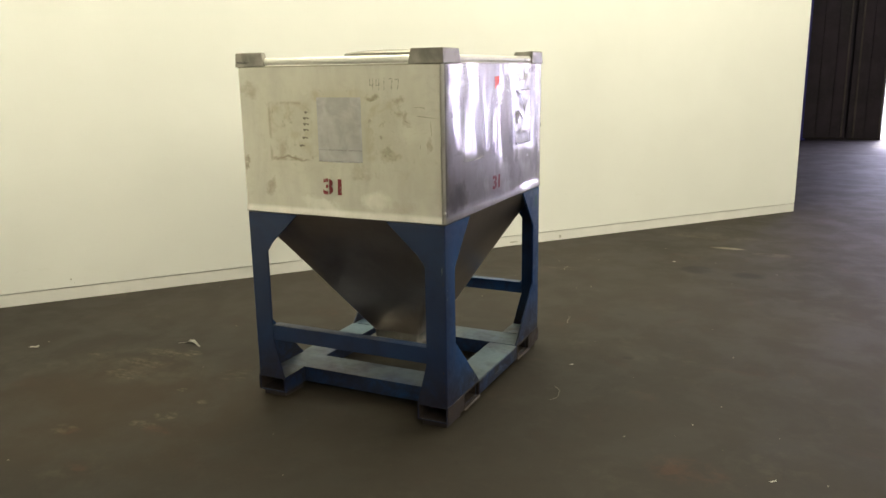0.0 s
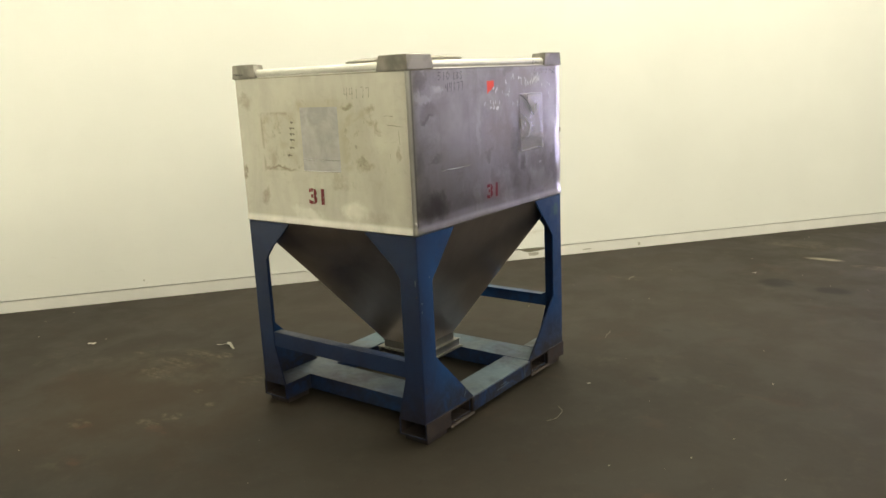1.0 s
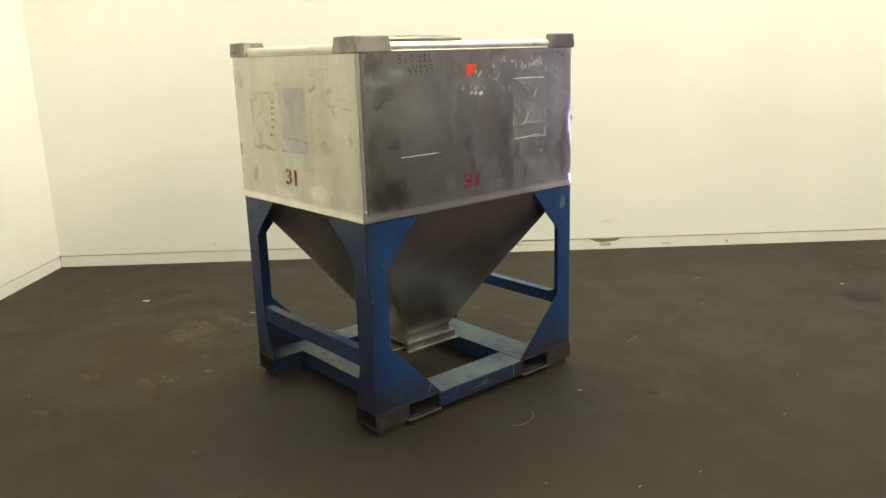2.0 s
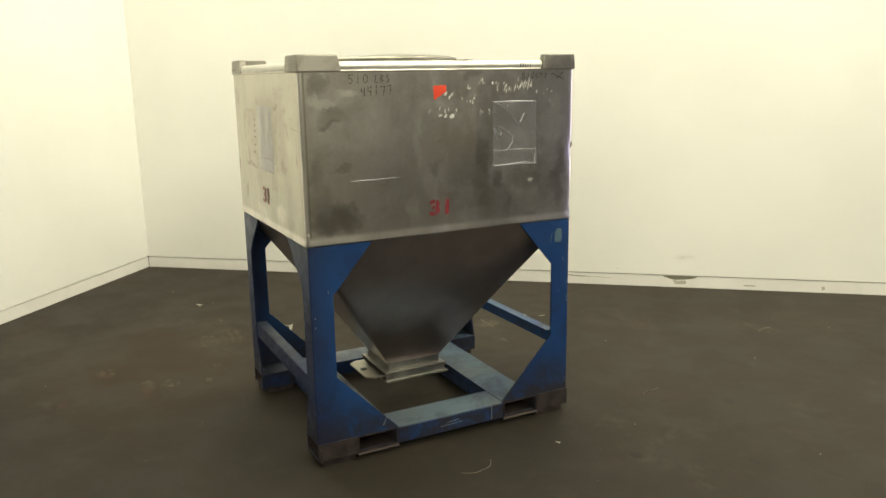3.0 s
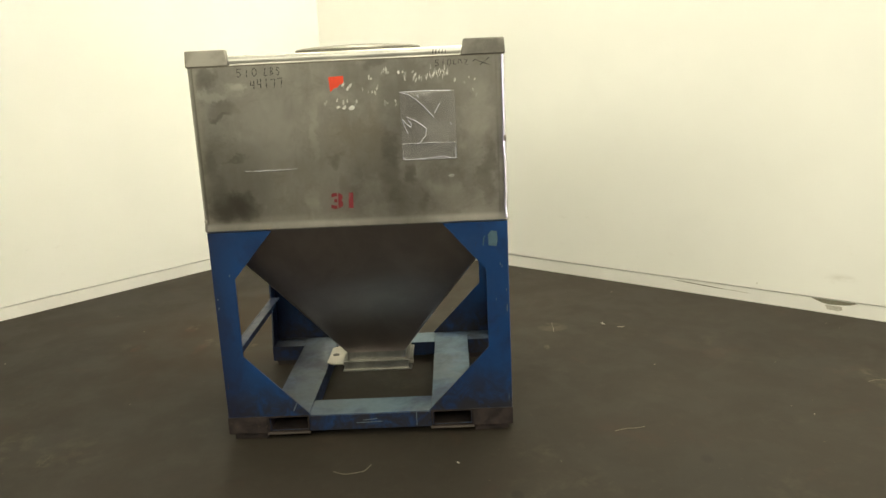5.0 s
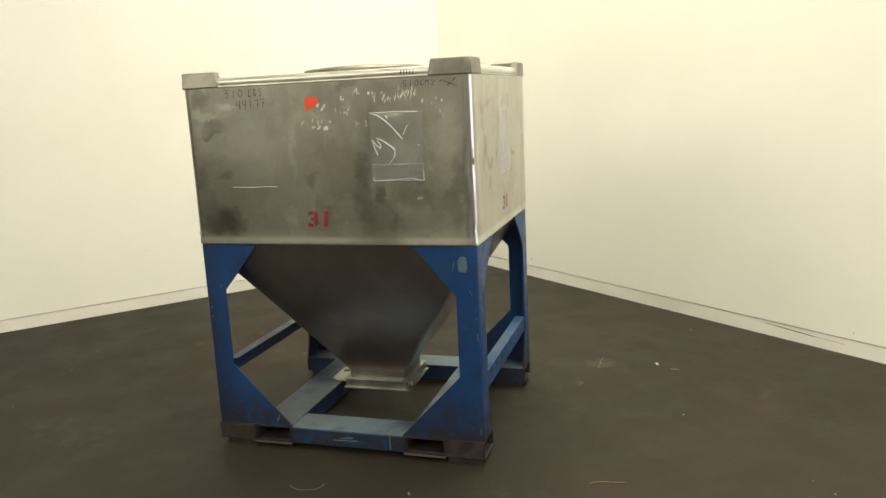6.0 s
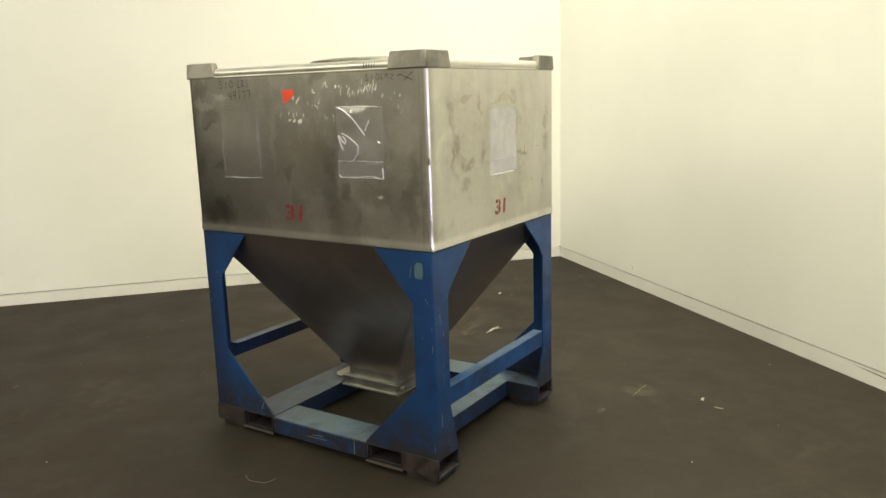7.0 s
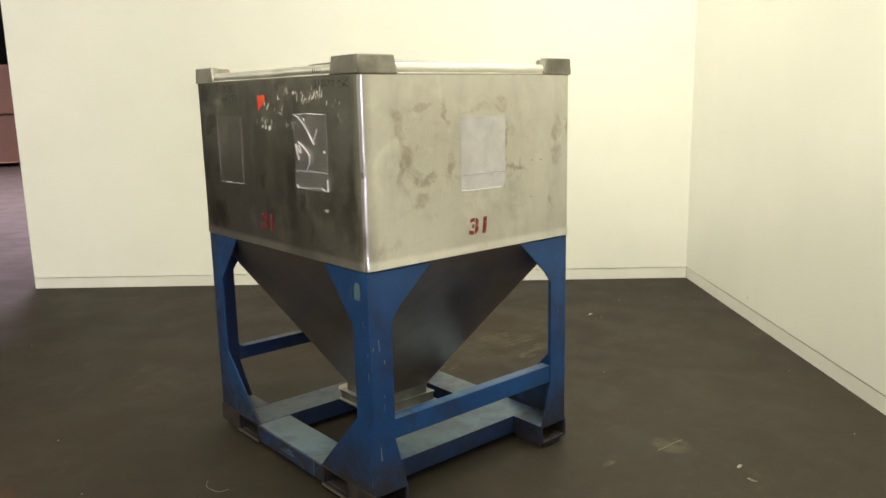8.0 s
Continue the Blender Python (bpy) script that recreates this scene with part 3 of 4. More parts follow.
board_mark("gouge", SCUFF_DARK, [(4.190, 0.0844), (4.222, 0.072), (4.250, 0.062), (4.285, 0.055), (4.335, 0.058), (4.372, 0.062), (4.410, 0.068), (4.446, 0.0844)], "dark crescent where the strip came loose")
board_mark("gouge", SCUFF_PALE, [(4.270, 0.053), (4.31, 0.051), (4.36, 0.053), (4.367, 0.033), (4.343, 0.022), (4.283, 0.025)])
board_mark("crack", SCUFF_DARK, [(3.30, 0.072), (3.42, 0.066), (3.54, 0.060), (3.66, 0.056), (3.70, 0.057), (3.58, 0.064), (3.42, 0.071)])
board_mark("crack", SCUFF_PALE, [(3.60, 0.055), (3.72, 0.056), (3.82, 0.052), (3.84, 0.054), (3.73, 0.060), (3.62, 0.057)])
board_mark("scuff", SCUFF_PALE, [(4.76, 0.036), (4.83, 0.038), (4.85, 0.028), (4.77, 0.026)])
board_mark("scuff", SCUFF_PALE, [(5.28, 0.044), (5.302, 0.046), (5.308, 0.020), (5.286, 0.018)])

# small knocks in the longer wall's paint
for u, z, w, h in ((3.874, 0.127, 0.006, 0.014), (1.226, 0.144, 0.010, 0.018), (1.245, 0.118, 0.004, 0.006)):
    bm = bmesh.new()
    bm.faces.new([bm.verts.new((u + w * a, -0.001, z + h * b)) for a, b in ((-0.5, -0.3), (0.1, -0.5), (0.5, -0.1), (0.3, 0.4), (-0.2, 0.5), (-0.5, 0.2))])
    part("knock", bm, SCUFF_PALE, board_b.parent, "grey knock in the white paint", 0)

# the hall beyond, closed by an added ceiling and walls
bm = bmesh.new()
box(bm, -16.3, 16.3, -24.3, NORTH + 0.3, 6.5, 6.7)
tagged(part("ceiling", bm, CEILING), "dull painted hall ceiling added out of view", "ceiling", kind="structure")
# the east wall, out of view, is banded for the steel to reflect
for nm, dims in (("wall_west", (-16.3, -16, -24.3, NORTH + 0.3)), ("wall_east", (9.5, 9.8, -24.3, NORTH + 0.3)), ("wall_south", (-16, 16, -24.3, -24))):
    bm = bmesh.new()
    box(bm, *dims, -0.2, 6.5)
    tagged(part(nm, bm, BANDED_WALL if nm == "wall_east" else DARK_WALL), "plain hall wall added to close the space", "wall", kind="structure")
# north wall with tall narrow openings to the yard
bm = bmesh.new()
edge = -16.0
for a, b in (*OPENINGS, (16.0, 16.0)):
    box(bm, edge, a, NORTH, NORTH + 0.3, -0.2, DOOR_HIGH)
    edge = b
box(bm, -16, 16, NORTH, NORTH + 0.3, DOOR_HIGH, 6.5)
tagged(part("wall_north", bm, DARK_WALL), "dark hall wall with tall openings to daylight", "wall", kind="structure")

# ---- the hopper bin ----


def dent(face, u, z):
    """How far the sheet stands out from its flat face at a place; face: 0 front, 1 right, 2 back, 3 left."""
    half = BY if face in (0, 2) else BX
    calm = max(0.0, min(1.0, (half - abs(u)) / 0.12)) * max(0.0, min(1.0, (z - LOW) / 0.10)) * max(0.0, min(1.0, (TOP - z) / 0.10))
    big = noise.noise(Vector((u * 2.6 + 11 * face, z * 1.9, 3.7 * face)))
    mid = noise.noise(Vector((u * 7 + 5 * face, z * 4.0, 1.3 + face)))
    return calm * (0.0040 * big + 0.0012 * mid)


def on_face(face, u, z, off=0.0):
    """A place on the side of the bin: u to the right as seen from outside."""
    if face == 0:
        return Vector((BX + dent(0, u, z) + off, u, z))
    if face == 1:
        return Vector((-u, BY + dent(1, -u, z) + off, z))
    if face == 3:
        return Vector((u, -BY - dent(3, u, z) - off, z))
    return Vector((-BX - dent(2, -u, z) - off, -u, z))


LIFT = 0.010
hopper_bin = thing("hopper_bin", 0, 0, LIFT, "dented stainless steel hopper bin on a worn blue steel frame", "hopper bin")

# sheet body
bm = bmesh.new()
rows = []
outline = ring(BX, BY, 0.017, 34, 5)
levels = [LOW, LOW + 0.004, *(LOW + 0.012 + (TOP - LOW - 0.02) * i / 22 for i in range(23)), TOP]
for k, z in enumerate(levels):
    inset = 0.006 if k == 0 else (0.0015 if k == 1 else 0.0)
    row = []
    for x, y, dx, dy in outline:
        if abs(dx) > 0.99:
            d = dent(0 if dx > 0 else 2, y, z)
        elif abs(dy) > 0.99:
            d = dent(1 if dy > 0 else 3, x, z)
        else:
            d = 0.0
        d += 0.0045 * math.exp(-(((z - LOW) / 0.022) ** 2))  # the lower edge flares a little
        # a knock in the corner between the front and the right side
        if dx > 0.2 and dy > 0.2:
            d -= 0.007 * math.exp(-((z - 1.215) / 0.014) ** 2) + 0.003 * math.exp(-((z - 0.97) / 0.02) ** 2)
        row.append((x + dx * (d - inset), y + dy * (d - inset), z))
    rows.append(row)
loft(bm, rows)
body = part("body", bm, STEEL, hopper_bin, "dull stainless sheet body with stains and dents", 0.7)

# a bright bump added for the highlight at the dented lower corner
bm = bmesh.new()
bmesh.ops.create_uvsphere(bm, u_segments=10, v_segments=6, radius=0.008)
for v in bm.verts:
    v.co = Vector((BX - 0.0035 + v.co.x * 0.6, -BY + 0.009 + v.co.y, 0.948 + v.co.z * 1.3))
part("highlight_bump", bm, RIM_STEEL, body, "bright bump for a highlight at the lower corner", 1.0)

# a dark blob gives a small dent in the corner fold its shade
bm = bmesh.new()
bmesh.ops.create_uvsphere(bm, u_segments=10, v_segments=8, radius=0.006)
for v in bm.verts:
    v.co = Vector((BX - 0.0048 + v.co.x * 0.7, BY - 0.0048 + v.co.y * 0.7, 1.228 + v.co.z * 2.2 + v.co.x * 0.8))
part("dent", bm, SMUDGE_SHADE, body, "dark blob for the shade of a dent in the corner fold", 1.0)

# folded hem along the lower edge
bm = bmesh.new()
rows = []
for i in range(7):
    a = radians(-90 + 30 * i)
    rows.append([(x + dx * 0.0035 * math.cos(a), y + dy * 0.0035 * math.cos(a), 0.9085 + 0.005 * math.sin(a)) for x, y, dx, dy in ring(BX - 0.001, BY - 0.001, 0.017, 12, 5)])
loft(bm, rows, False, False)
part("hem", bm, CAP_STEEL, hopper_bin, "dull folded hem", 1.0)

# rolled rim
bm = bmesh.new()
rows = []
for i in range(9):
    a = radians(-70 + 200 * i / 8)
    rows.append([(x + dx * 0.019 * math.cos(a), y + dy * 0.019 * math.cos(a), 1.569 + 0.019 * math.sin(a)) for x, y, dx, dy in ring(BX - 0.0225, BY - 0.0225, 0.02, 12, 4)])
loft(bm, rows, False, True)
part("rim", bm, RIM_DULL, hopper_bin, "bright rolled steel rim", 0.9)
bm = bmesh.new()
loft(bm, [[(x, y, z) for x, y, _, _ in ring(BX - 0.004 - i, BY - 0.004 - i, 0.016, 6, 4)] for z, i in ((TOP - 0.002, 0.0), (TOP + 0.004, 0.002))])
part("top_plate", bm, RIM_STEEL, hopper_bin)

# a dark strip on the sheet stands for the groove's shade
bm = bmesh.new()
loft(bm, [[(x, y, z) for x, y, _, _ in ring(BX + 0.0012, BY + 0.0012, 0.018, 6, 4)] for z in (1.5475, 1.5505)], False, False)
part("rim_seam_shade", bm, SMUDGE_SHADE, hopper_bin, "dark strip for the shaded seam below the rim")

# stacking caps on the four corners
for sx, sy in ((1, 1), (1, -1), (-1, 1), (-1, -1)):
    bm = bmesh.new()
    lx, ly, t = 0.160, 0.172, 0.034
    ox, oy = BX + 0.004, BY + 0.004
    z0, z1 = 1.549, 1.612
    plan = [(ox, oy), (ox - lx, oy), (ox - lx, oy - t), (ox - t, oy - t), (ox - t, oy - ly), (ox, oy - ly)]
    top = [(ox - 0.003, oy - 0.003), (ox - lx + 0.013, oy - 0.003), (ox - lx + 0.013, oy - t), (ox - t, oy - t), (ox - t, oy - ly + 0.013), (ox - 0.003, oy - ly + 0.013)]
    lo = [bm.verts.new((sx * a, sy * b, z0)) for a, b in plan]
    hi = [bm.verts.new((sx * a, sy * b, z1)) for a, b in top]
    bm.faces.new(lo), bm.faces.new(hi)
    for i in range(6):
        bm.faces.new((lo[i], lo[(i + 1) % 6], hi[(i + 1) % 6], hi[i]))
    bmesh.ops.bevel(bm, geom=list(bm.edges), offset=0.005, segments=2, profile=0.5, affect="EDGES")
    part("corner_cap", bm, CAP_STEEL, hopper_bin, "dull folded steel stacking cap")

# manhole lid
def disc_rows(profile, n=48):
    return [[(r * math.cos(2 * math.pi * i / n), r * math.sin(2 * math.pi * i / n), z) for i in range(n)] for r, z in profile]


bm = bmesh.new()
loft(bm, disc_rows(((0.255, 1.556), (0.255, 1.598))))
part("collar", bm, RIM_STEEL, hopper_bin)
bm = bmesh.new()
loft(bm, disc_rows(((0.268, 1.597), (0.277, 1.599), (0.278, 1.606), (0.270, 1.611), (0.20, 1.619), (0.10, 1.624), (0.02, 1.625))))
part("lid", bm, CAP_STEEL, hopper_bin, "low domed round steel lid")

# cone of the hopper
bm = bmesh.new()
rows = []
for i in range(15):
    s = i / 14
    hx, hy, z = 0.505 + (0.128 - 0.505) * s, 0.606 + (0.138 - 0.606) * s, 0.9015 + (0.228 - 0.9015) * s
    r = 0.012 + 0.012 * math.sin(math.pi * s)
    wob = [(x, y, dx, dy) for x, y, dx, dy in ring(hx, hy, r, 12, 6)]
    calm = 0.004 * math.sin(math.pi * s)
    rows.append([(x + dx * calm * noise.noise(Vector((x * 2, y * 2, z * 2))), y + dy * calm * noise.noise(Vector((x * 2, y * 2, z * 2 + 9))), z) for x, y, dx, dy in wob])
loft(bm, rows, False, False)
part("cone", bm, HOPPER_STEEL, hopper_bin, "dark reflecting steel hopper cone", 0.8)
bm = bmesh.new()
loft(bm, [[(x, y, z) for x, y, _, _ in ring(0.128, 0.138, 0.02, 4, 4)] for z in (0.232, 0.190)], False, False)
part("neck", bm, SPOUT_STEEL, hopper_bin)
bm = bmesh.new()
box(bm, -0.150, 0.150, -0.155, 0.155, 0.184, 0.191, 0.002)
part("upper_flange", bm, SPOUT_STEEL, hopper_bin, "bright steel outlet flange")
bm = bmesh.new()
for sx in (-1, 1):
    box(bm, sx * 0.138 - 0.007, sx * 0.138 + 0.007, -0.15, 0.15, 0.152, 0.184)
box(bm, -0.131, 0.131, 0.136, 0.15, 0.152, 0.184)
part("gate_frame", bm, SPOUT_STEEL, hopper_bin)
bm = bmesh.new()
box(bm, -0.158, 0.158, -0.155, 0.165, 0.144, 0.152, 0.002)
part("lower_flange", bm, SPOUT_STEEL, hopper_bin)
bm = bmesh.new()
prism(bm, [(-0.125, 0.12), (-0.125, -0.205), (-0.10, -0.238), (0.10, -0.238), (0.125, -0.205), (0.125, 0.12)], "z", 0.166, 0.172, 0.001)
gate = part("slide_gate", bm, RIM_WORN, hopper_bin, "flat steel slide gate plate with a finger hole")
bm = bmesh.new()
loft(bm, [[(0.0 + r * math.cos(2 * math.pi * i / 16), -0.208 + r * math.sin(2 * math.pi * i / 16), z) for i in range(16)] for r, z in ((0.016, 0.1715), (0.016, 0.1735))])
part("finger_hole", bm, INK, gate, "dark finger hole")
bm = bmesh.new()
for z in (0.168,):
    loft(bm, [[(0.105 + 0.013 * math.cos(a), yy, z + 0.013 * math.sin(a)) for a in (2 * math.pi * i / 12 for i in range(12))] for yy in (0.150, 0.172)])
part("gate_bolt", bm, CAP_STEEL, hopper_bin)

# frame: legs of folded plate with corner webs
FX, FY, PLATE = 0.5055, 0.6065, 0.008
FRONT_WEB = [(FY, 0.094), (FY, 0.899), (0.345, 0.899), (0.470, 0.752), (0.514, 0.702), (0.514, 0.366), (0.252, 0.094)]
SIDE_WEB = [(FX - PLATE, 0.094), (FX - PLATE, 0.899), (0.228, 0.899), (0.375, 0.765), (0.409, 0.718), (0.409, 0.285), (0.360, 0.094)]
for sx, sy in ((1, -1), (1, 1), (-1, 1), (-1, -1)):
    bm = bmesh.new()
    prism(bm, [(sy * a, b) for a, b in FRONT_WEB], "x", sx * (FX - PLATE), sx * FX)
    outer = [e for e in bm.edges if all(abs(abs(v.co.y) - FY) < 1e-5 and abs(abs(v.co.x) - FX) < 1e-5 for v in e.verts)]
    bmesh.ops.bevel(bm, geom=outer, offset=0.0068, segments=4, profile=0.5, affect="EDGES")
    prism(bm, [(sx * a, b) for a, b in SIDE_WEB], "y", sy * (FY - PLATE), sy * FY)
    part("leg", bm, BLUE_FOOT, hopper_bin, "blue painted leg of folded plate, scuffed, grimy and shaded darker near its foot")

# stretchers on the short sides
for sy in (-1, 1):
    bm = bmesh.new()
    a, b = sorted((sy * (FY - 0.012), sy * (FY - 0.004)))
    box(bm, -0.4085, 0.4085, a, b, 0.284, 0.357, 0.0015)
    a, b = sorted((sy * (FY - 0.05), sy * (FY - 0.0125)))
    box(bm, -0.4085, 0.4085, a, b, 0.350, 0.357, 0.001)
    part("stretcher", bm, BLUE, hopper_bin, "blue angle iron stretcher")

# base: two fork tunnels, cross rails and open foot tubes
Z0, Z1 = 0.019, 0.094
for sy in (-1, 1):
    bm = bmesh.new()
    y0, y1 = sorted((sy * 0.262, sy * 0.436))
    tube(bm, "x", -FX + 0.012, FX - 0.012, y0, y1, Z0, Z1, 0.006)
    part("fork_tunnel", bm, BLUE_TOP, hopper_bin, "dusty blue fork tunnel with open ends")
    for sx in (-1, 1):
        bm = bmesh.new()
        a, b = sorted((sy * 0.437, sy * (FY - 0.0005)))
        c, d = sorted((sx * 0.358, sx * (FX + 0.001)))
        tube(bm, "y", a, b, c, d, Z0, Z1 + 0.0015, 0.006)
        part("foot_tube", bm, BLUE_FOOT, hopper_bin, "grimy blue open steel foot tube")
        # dark lining added so the open foot tube looks shaded inside
        bm = bmesh.new()
        a, b = sorted((sy * 0.445, sy * (FY - 0.004)))
        c, d = sorted((sx * 0.3645, sx * (FX - 0.0055)))
        tube(bm, "y", a, b, c, d, Z0 + 0.0065, Z1 - 0.005, 0.002)
        part("foot_shade_lining", bm, GRIMY_SHADED, hopper_bin, "dark lining for the shade inside the foot tube")
        bm = bmesh.new()
        a, b = sorted((sy * 0.438, sy * (FY + 0.0005)))
        c, d = sorted((sx * (FX + 0.0012), sx * (FX + 0.004)))
        box(bm, c, d, a, b, Z0 + 0.001, Z1 + 0.001, 0.001)
        part("wear_plate", bm, GRIMY_SHADED, hopper_bin, "rusty brown scuffed wear plate")
        # plate added in the tunnel to block light from its far end
        bm = bmesh.new()
        a, b = sorted((sy * 0.269, sy * 0.429))
        c, d = sorted((sx * 0.045, sx * 0.055))
        box(bm, c, d, a, b, Z0 + 0.006, Z1 - 0.006)
        part("tunnel_light_stop", bm, GRIMY_SHADED, hopper_bin)
        # rusty lining, its dark colour standing for the tunnel's shade
        bm = bmesh.new()
        a, b = sorted((sy * 0.2685, sy * 0.4295))
        c, d = sorted((sx * 0.056, sx * (FX - 0.013)))
        tube(bm, "x", c, d, a, b, Z0 + 0.0065, Z1 - 0.0065, 0.002)
        part("tunnel_shade_lining", bm, GRIMY_SHADED, hopper_bin, "rusty lining, coloured dark for the shade in the fork tunnel")
        bm = bmesh.new()
        a, b = sorted((sy * 0.260, sy * 0.4375))
        c, d = sorted((sx * (FX - 0.0115), sx * (FX + 0.003)))
        tube(bm, "x", c, d, a, b, Z0 - 0.001, Z1 + 0.0005, 0.006)
        part("tunnel_mouth", bm, GRIMY_SHADED, hopper_bin, "rusty rim of the fork tunnel's mouth")
        # bent lip of the tunnel's mouth
        bm = bmesh.new()
        y0, y1 = sorted((sy * 0.258, sy * 0.440))
        prof = [(sx * (FX - 0.004), 0.0195), (sx * (FX + 0.004), 0.017), (sx * (FX + 0.008), 0.013), (sx * (FX + 0.0095), 0.0155), (sx * (FX + 0.005), 0.0215), (sx * (FX - 0.004), 0.0245)]
        prism(bm, prof, "y", y0, y1)
        part("tunnel_lip", bm, LIP, hopper_bin)
        # pads under the base
        bm = bmesh.new()
        a, b = sorted((sy * 0.445, sy * (FY - 0.02)))
        c, d = sorted((sx * 0.37, sx * (FX - 0.012)))
        box(bm, c, d, a, b, -LIFT, Z0, 0.002)
        part("foot_pad", bm, GRIMY_SHADED, hopper_bin)
for sx in (-1, 1):
    bm = bmesh.new()
    a, b = sorted((sx * 0.350, sx * (FX - 0.0005)))
    box(bm, a, b, -0.261, 0.261, Z0 + 0.002, Z1 - 0.001, 0.003)
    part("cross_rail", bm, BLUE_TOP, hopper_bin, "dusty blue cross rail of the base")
    # painted face plate of the rail, with its weld seam
    bm = bmesh.new()
    a, b = sorted((sx * FX, sx * (FX + 0.0035)))
    box(bm, a, b, -0.256, 0.256, Z0 + 0.004, Z1 - 0.004, 0.001)
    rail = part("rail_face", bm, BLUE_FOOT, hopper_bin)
    bm = bmesh.new()
    a, b = sorted((sx * (FX + 0.0036), sx * (FX + 0.0046)))
    box(bm, a, b, 0.196, 0.199, Z0 + 0.01, Z1 - 0.004)
    part("weld_mark", bm, SCRATCH, rail, "pale weld mark")


# lettering
def letters(name, text, face, u0, z0, u1, z1, material, parent, lean=0.0, stencil=(), bold=0.0):
    """Writing between two corners of a face, laid on the sheet."""
    curve = bpy.data.curves.new(name, "FONT")
    curve.body, curve.offset = text, bold
    tmp = new(name, curve)
    me = bpy.data.meshes.new_from_object(tmp.evaluated_get(bpy.context.evaluated_depsgraph_get()))
    bpy.data.objects.remove(tmp)
    bm = bmesh.new()
    bm.from_mesh(me)
    bpy.data.meshes.remove(me)
    xs, ys = [v.co.x for v in bm.verts], [v.co.y for v in bm.verts]
    a, b, c, d = min(xs), max(xs), min(ys), max(ys)
    for at, wide in stencil:
        for s in (at - wide / 2, at + wide / 2):
            bmesh.ops.bisect_plane(bm, geom=list(bm.verts) + list(bm.edges) + list(bm.faces), plane_co=(a + (b - a) * s, 0, 0), plane_no=(1, 0, 0))
        gone = [f for f in bm.faces if abs((f.calc_center_median().x - a) / (b - a) - at) < wide / 2]
        bmesh.ops.delete(bm, geom=gone, context="FACES")
    for v in bm.verts:
        s, t = (v.co.x - a) / (b - a), (v.co.y - c) / (d - c)
        u = u0 + (u1 - u0) * s + lean * (t - 0.5) * (z1 - z0)
        v.co = on_face(face, u, z0 + (z1 - z0) * t, 0.0012)
    return part(name, bm, material, parent, smooth=0)


def strokes(name, lines, face, material, parent, wide=0.004, label="", off=0.0012):
    """Short drawn lines, each a list of (u, z) pairs, as ribbons on the sheet."""
    bm = bmesh.new()
    for pts in lines:
        prev = None
        for i, (u, z) in enumerate(pts):
            p, q = pts[max(0, i - 1)], pts[min(len(pts) - 1, i + 1)]
            dx, dz = q[0] - p[0], q[1] - p[1]
            l = math.hypot(dx, dz) or 1
            w = wide * (0.6 + 0.4 * math.sin(i * 1.9 + u * 40))
            pair = [bm.verts.new(on_face(face, u - dz / l * w * k, z + dx / l * w * k, off)) for k in (0.5, -0.5)]
            if prev:
                bm.faces.new((prev[0], pair[0], pair[1], prev[1]))
            prev = pair
    return part(name, bm, material, parent, label, smooth=0)


CUT = ((0.30, 0.05),)
letters("stencil_number", "31", 0, -0.093, 0.978, -0.004, 1.042, RED, body, 0.05, CUT, 0.035)
letters("stencil_number", "31", 3, -0.076, 1.002, 0.018, 1.073, RED, body, 0.03, CUT, 0.035)
letters("stencil_number", "31", 1, -0.046, 0.972, 0.040, 1.034, RED, body, 0.1, CUT, 0.035)
GLYPHS = {
    "5": [[(0.95, 1.0), (0.25, 0.98), (0.18, 0.56), (0.55, 0.62), (0.85, 0.38), (0.62, 0.04), (0.08, 0.10)]],
    "1": [[(0.55, 1.0), (0.50, 0.5), (0.46, 0.0)]],
    "0": [[(0.55, 1.0), (0.15, 0.72), (0.14, 0.25), (0.50, 0.0), (0.86, 0.28), (0.84, 0.75), (0.52, 1.0)]],
    "4": [[(0.20, 0.95), (0.10, 0.42), (0.90, 0.46)], [(0.80, 1.0), (0.76, 0.5), (0.70, 0.0)]],
    "7": [[(0.05, 0.92), (0.88, 0.98), (0.80, 0.55), (0.62, 0.0)]],
    "L": [[(0.38, 1.0), (0.22, 0.5), (0.05, 0.04), (0.85, 0.0)]],
    "B": [[(0.25, 0.98), (0.18, 0.5), (0.12, 0.0)], [(0.25, 0.98), (0.78, 0.84), (0.30, 0.52), (0.84, 0.30), (0.12, 0.0)]],
    "S": [[(0.88, 0.88), (0.40, 1.0), (0.18, 0.72), (0.70, 0.42), (0.62, 0.06), (0.05, 0.08)]],
}


def handwriting(text, face, u0, z0, u1, z1, material, wide):
    """Marker writing drawn stroke by stroke between two corners of a face."""
    lines, rng = [], random.Random(len(text) + 7 * face + int(u0 * 100))
    step = (u1 - u0) / len(text)
    for k, ch in enumerate(text):
        lift, tall = rng.uniform(-0.05, 0.05) * (z1 - z0), rng.uniform(0.92, 1.06) * (z1 - z0)
        for stroke in GLYPHS[ch]:
            pts = []
            for (a, b), (c, d) in zip(stroke, stroke[1:]):
                pts += [(a + (c - a) * i / 3, b + (d - b) * i / 3) for i in range(3)]
            pts.append(stroke[-1])
            lines.append([(u0 + step * (k + 0.10 + 0.74 * a), z0 + lift + tall * b) for a, b in pts])
    return strokes("marker_writing", lines, face, material, body, wide)


